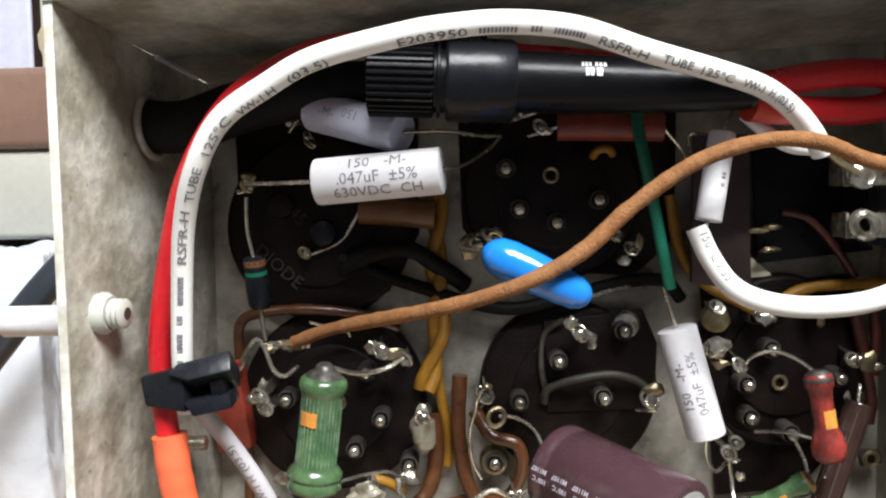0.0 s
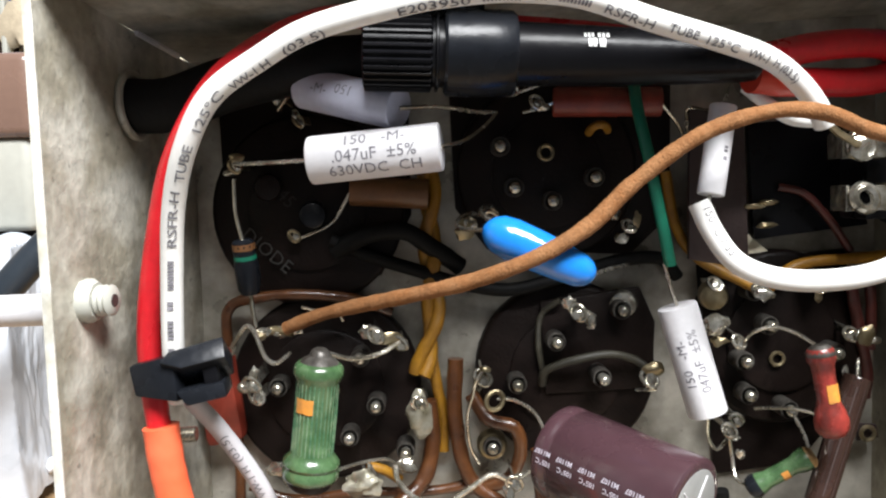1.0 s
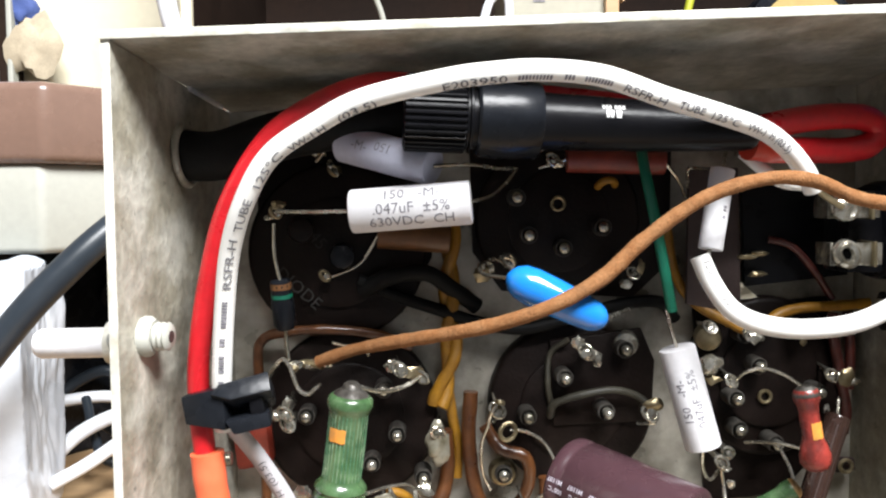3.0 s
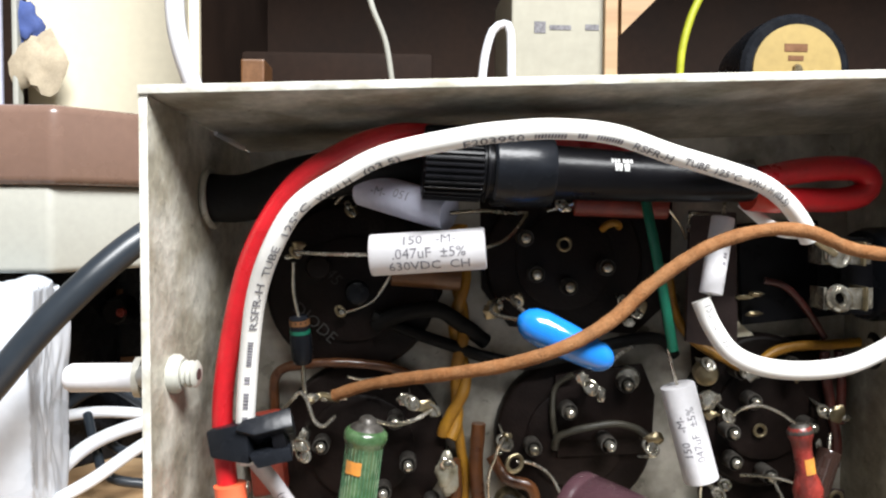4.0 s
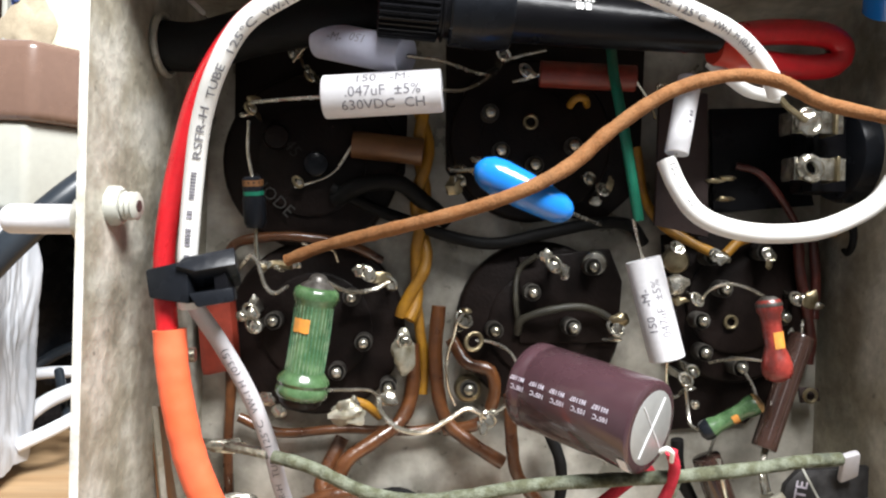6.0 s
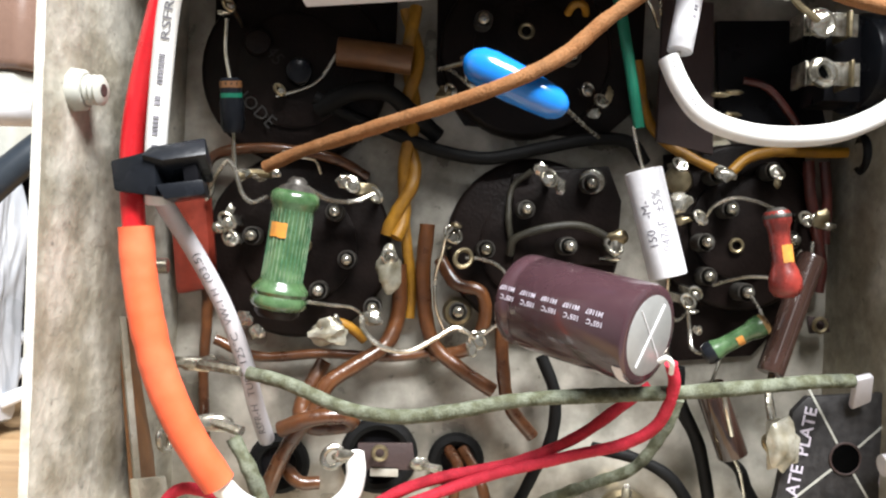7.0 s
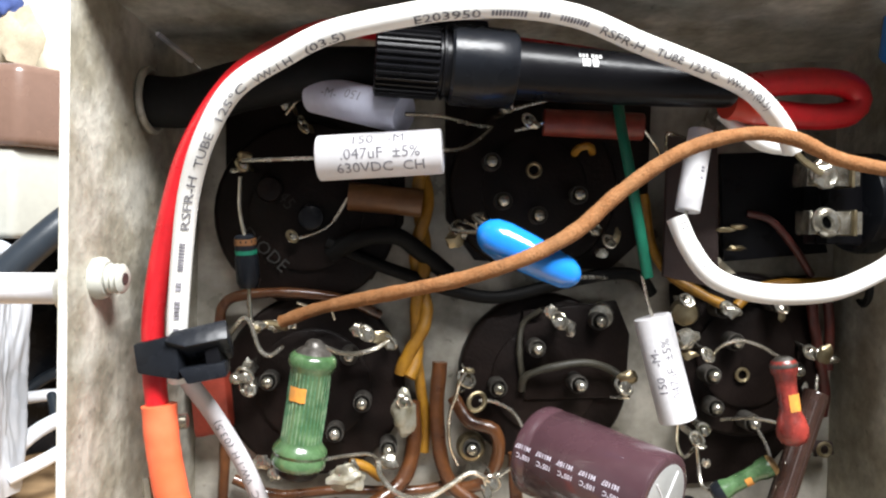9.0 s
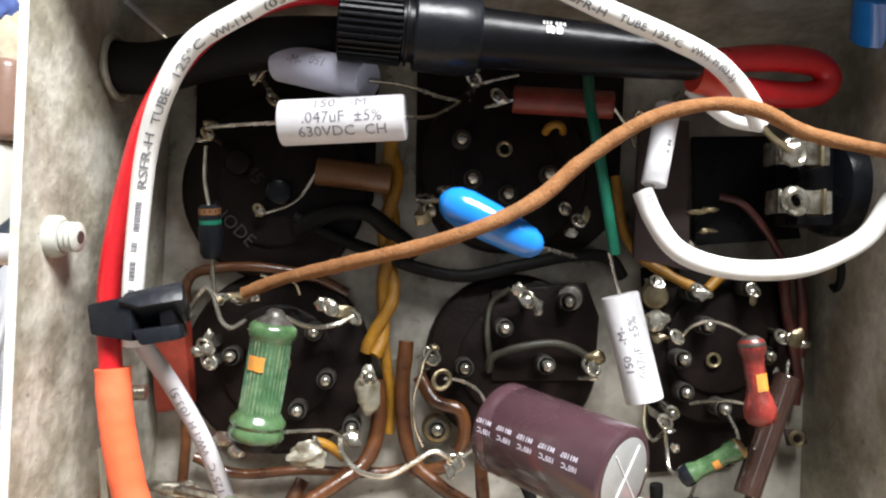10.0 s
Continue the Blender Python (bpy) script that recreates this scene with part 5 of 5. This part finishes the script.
case = thing("desk_machine", (-163.0, 345.0, -1.0), "taupe and beige plastic desk machine", "machine")
part("upper_shell", footprint((-162.0, 345.0, 51.9), 200, 120, 0, 34.7, 69.1, 4), TAUPE, case, "rounded taupe shell")
part("lower_shell", footprint((-166.1, 349.0, 18.3), 200, 110, 0, -3.7, 35.0, 3), BEIGE, case, "pale beige base")
part("pedestal", footprint((-214.5, 420.0, -41.3), 120, 60, 0, Z0 - 1.5, -3.2, 2), SATIN, case)
gear = thing("test_instrument", (-190.0, 470.0, -82.2), "black bench instrument with a red knob", "instrument")
GX0, GX1 = -262.3, -108.7
part("body", box((GX0, 470, Z0 - 1.5), (GX1, 620, -6.6), 3), SATIN, gear)
kp = V((-175.3, 462.0, -33.5))
part("knob", turned(kp + V((0, 8, 0)), kp - V((0, 8, 0)), [(0, 9), (0.2, 8.4), (0.6, 8), (0.95, 7), (1, 6)], 24), BLACK, gear, "black knob with red edge")
part("knob_cap", turned(kp + V((4, -7, 0)), kp + V((4, -10, 0)), [(0, 3), (1, 2.4)], 20), REDRES, gear)
for x0, x1, y0, y1, mat in ((175, 225, 510, 525, TAN), (98, 135, 625, 635, REDCLOTH), (165, 200, 627, 636, TAN), (220, 245, 627, 636, TAN), (60, 80, 530, 545, TAN), (155, 215, 722, 735, ALU)):
    p, q = P4(x0, y1, 468.5), P4(x1, y0, 468.5)
    part("label_bar", box((p[0], 468.5, p[2]), (q[0], 471, q[2]), 0.2), mat, gear, smooth=False)
bag = thing("paper_sheet", (-174.2, 330.0, -51.1), "crumpled white plastic bag on the bench", "bag")
bm = bmesh.new()
bmesh.ops.create_icosphere(bm, subdivisions=6, radius=1)
lo, hi = V((-225.4, 335.0, -94.3)), V((-163.1, 335.0, -2.6))
for v in bm.verts:
    c = v.co.copy()
    k = 1 + 0.12 * noise.noise(c * 1.6) + 0.05 * abs(noise.noise(c * 3.2)) + 0.015 * noise.noise(c * 8)
    f = max(abs(c.x), abs(c.z))
    c = c / max(f, 0.6) * k * 0.9
    v.co = V(((lo.x + hi.x) / 2 + c.x * (hi.x - lo.x) / 2, 345 + c.y * 18, max(Z0 - 1.4, (Z0 + hi.z) / 2 + c.z * (hi.z - Z0) / 2)))
part("sheet", bm, BAGGY, bag)
wire("black_wire", [(71.3, 180.0, -76.7), (75.7, 180.0, -80.2), (78.5, 182.0, -85.4), (84.5, 184.0, -93.2)], 1.3, BLACKWIRE, "black wire end near the wafer", wobble=0.1)
wire("slate_cable", [(-184.7, 290.0, -75.2), (-172.2, 290.0, -51.5), (-159.9, 290.0, -35.7), (-146.4, 292.0, -18.9), (-133.5, 296.0, -4.9), (-123.1, 302.0, 5.9), (-112.7, 310.0, 15.1), (-101.2, 325.0, 23.3)], 5.6, GREYCABLE, "thick slate grey rubber cable beside the chassis", "cable", n=20, step=3)
for pts, r, mat, lab in (
    ([(-179.0, 360.0, -109.1), (-170.3, 370.0, -94.3), (-161.9, 390.0, -88.2), (-146.3, 410.0, -85.3), (-128.5, 430.0, -86.2)], 3.6, PAPER, "white cable lying on the bench"),
    ([(-167.5, 350.0, -104.4), (-154.0, 360.0, -97.9), (-142.6, 380.0, -91.1), (-129.4, 400.0, -84.4)], 3.0, PAPER, "white cable lying on the bench"),
    ([(-198.0, 430.0, -86.8), (-179.5, 440.0, -86.5), (-155.2, 450.0, -90.2), (-131.6, 455.0, -92.4)], 3.2, PAPER, "white cable lying behind on the bench"),
    ([(-200.5, 440.0, -86.2), (-190.2, 445.0, -78.2), (-174.9, 445.0, -73.6), (-158.3, 450.0, -84.5), (-144.2, 455.0, -93.9)], 3.2, GREYCABLE, "dark cable lying on the bench"),
    ([(-178.1, 420.0, -83.0), (-166.9, 400.0, -95.2), (-153.4, 380.0, -103.2), (-129.7, 380.0, -107.7)], 2.4, GREYCABLE, "dark cable curled on the bench"),
    ([(-166.2, 410.0, -93.8), (-151.7, 400.0, -96.9), (-129.6, 400.0, -98.7)], 2.4, GREYCABLE, "dark thin cable on the bench")):
    wire("bench_cable", pts, r, mat, lab, "cable", step=3)

shelf = thing("book_shelf", P4(700, 150, 620), "dark walnut shelf unit behind the bench", "shelf")
part("back_panel", box((P4(340, 0, 600)[0], 600, -60), (P4(1900, 0, 600)[0], 610, 330)), DARKWOOD, shelf, smooth=False)
part("side_panel", box((P4(346, 0, 390)[0], 394, -60), (P4(360, 0, 390)[0], 600, 330), 1), DARKWOOD, shelf, smooth=False)
part("edge_strip", box((P4(343, 0, 390)[0], 389, -60), (P4(361, 0, 390)[0], 393.5, 330), 0.5), CREAM, shelf, "pale board edge", smooth=False)
part("side_panel", box((P4(1900, 0, 600)[0], 390, -60), (P4(1930, 0, 600)[0], 600, 330), 1), DARKWOOD, shelf, smooth=False)
part("shelf_board", box((P4(361, 0, 390)[0], 400, 20), (P4(1900, 0, 600)[0], 600, 34), 1), DARKWOOD, shelf, smooth=False)
part("shelf_board", box((P4(345, 0, 390)[0], 395, 318), (P4(1900, 0, 600)[0], 600, 332), 1), DARKWOOD, shelf, smooth=False)
part("pedestal", box((P4(361, 0, 390)[0], 430, Z0 - 1.5), (P4(1900, 0, 600)[0], 600, 20), 1), DARKWOOD, shelf, smooth=False)
z_on = 34.0
pc = thing("wooden_block", P4(450, 120, 450), "small orange brown block on the shelf", "block")
part("body", box((P4(430, 0, 450)[0], 450, z_on), (P4(470, 0, 450)[0], 480, P4(450, 112, 450)[2]), 1), TAN, pc, smooth=False)
tr = thing("grey_tray", P4(600, 100, 500), "dim grey tray lying on the shelf", "tray")
part("body", box((P4(430, 0, 500)[0], 500, z_on), (P4(760, 0, 500)[0], 590, P4(600, 98, 500)[2]), 3), DARKWOOD, tr)
carton = thing("cream_carton", P4(980, 120, 372), "cream carton with faint grey print", "carton")
part("body", box((P4(898, 0, 372)[0], 372, z_on), (P4(1062, 0, 372)[0], 440, P4(980, -40, 372)[2]), 1), CARTON, carton, smooth=False)
for x0, x1, y0, y1 in ((938, 958, 40, 60), (965, 1003, 46, 54), (1028, 1052, 44, 54)):
    p, q = P4(x0, y1, 371.7), P4(x1, y0, 371.7)
    part("label_bar", box((p[0], 371.7, p[2]), (q[0], 372.1, q[2])), INK, carton, smooth=False)
wb = thing("pine_board", P4(1075, 120, 368), "raw pine panel standing on the shelf", "panel")
part("board", box((P4(1063, 0, 368)[0], 368, z_on), (P4(1086, 0, 368)[0], 460, P4(1070, -60, 368)[2]), 0.5), WOOD, wb, smooth=False)
part("brace", prism([P4(1086, 64, 375), P4(1150, 0, 375), P4(1185, -40, 375), P4(1086, -40, 375)], 6), WOOD, wb, smooth=False)
spk = thing("loudspeaker", P4(1408, 118, 400), "round loudspeaker with a yellow paper label", "loudspeaker")
sc = V(P4(1408, 118, 400))
SR = 100 * (400 - C4[1]) / FOC
part("magnet", turned(sc + V((0, 40, 0)), sc, [(0, SR * 0.9), (0.5, SR), (0.95, SR), (1, SR * 0.93)], 40), SATIN, spk)
part("label_disc", turned(sc, sc - V((0, 1.2, 0)), [(0, SR * 0.8), (1, SR * 0.8)], 40), CONE, spk, "yellow paper disc")
part("boss", turned(sc - V((0, 1, 0)), sc - V((0, 3, 0)), [(0, 3), (1, 2)], 16), BRASS, spk)
part("print", box((sc.x - 7, sc.y - 1.5, sc.z + 9), (sc.x + 5, sc.y - 1.15, sc.z + 13)), TAN, spk, smooth=False)
part("print", box((sc.x - 5, sc.y - 1.5, sc.z + 4.5), (sc.x + 3, sc.y - 1.15, sc.z + 7)), TAN, spk, smooth=False)
part("stand", box((sc.x - SR, sc.y + 5, z_on), (sc.x + SR, sc.y + 60, sc.z - SR * 0.7), 1), BLACK, spk, smooth=False)
for pts, r, mat, lab in (
    ([P4(640, -40, 420), P4(655, 20, 420), P4(678, 80, 425), P4(690, 150, 430)], 1.6, BEIGE, "pale thin cable hanging before the shelf"),
    ([P4(846, 150, 366), P4(852, 100, 366), P4(865, 58, 366), P4(885, 46, 366), P4(896, 60, 366), P4(898, 150, 366)], 2.0, PAPER, "white cable bent in an arch"),
    ([P4(1400, -700, 402), P4(1262, -120, 402), P4(1240, -30, 402), P4(1215, 30, 402), P4(1200, 90, 402), P4(1196, 160, 403)], 2.0, LIME, "yellow green cable before the shelf"),
    ([P4(322, -60, 360), P4(320, 30, 360), P4(328, 90, 362), P4(350, 160, 366)], 4.2, PAPER, "thick white cable hanging beside the shelf")):
    wire("hanging_cable", pts, r, mat, lab, "cable", step=3)
poster = tagged(part("pale_board", box((P4(48, 0, 520)[0], 520, -60), (P4(345, 0, 520)[0], 530, 330), 1), CREAM, smooth=False), "pale cream board leaning behind the bench", "board", kind="structure")
post = tagged(part("dark_post", box((P4(32, 0, 500)[0], 500, -118), (P4(48, 0, 500)[0], 540, 330), 1), DARKWOOD, smooth=False), "dark brown wooden post", "post", kind="structure")
bl = thing("blue_bundle", P4(90, 150, 480), "blue and tan cloth bundle against the board", "cloth")
part("cloth", blob(P4(72, 62, 505), 13, 3, (0.62, 0.4, 1.0), 0.7, 3), material("blue_cloth", (0.06, 0.1, 0.3), 0.8), bl)
part("cloth", blob(P4(92, 125, 502), 15, 8, (0.8, 0.4, 1.15), 0.9, 3), material("tan_cloth_dim", (0.5, 0.42, 0.3), 0.8), bl)
panel = thing("steel_cabinet", P4(-60, 100, 505), "glossy lilac grey steel cabinet beside the post", "cabinet")
part("side", box((P4(-220, 0, 505)[0], 505, -118), (P4(31, 0, 505)[0], 545, 330), 3), LILAC, panel, smooth=False)
part("edge_strip", box((P4(49, 0, 500)[0], 498, -118), (P4(58, 0, 500)[0], 506, 330), 1), BEIGE, panel, "beige edge strip", smooth=False)
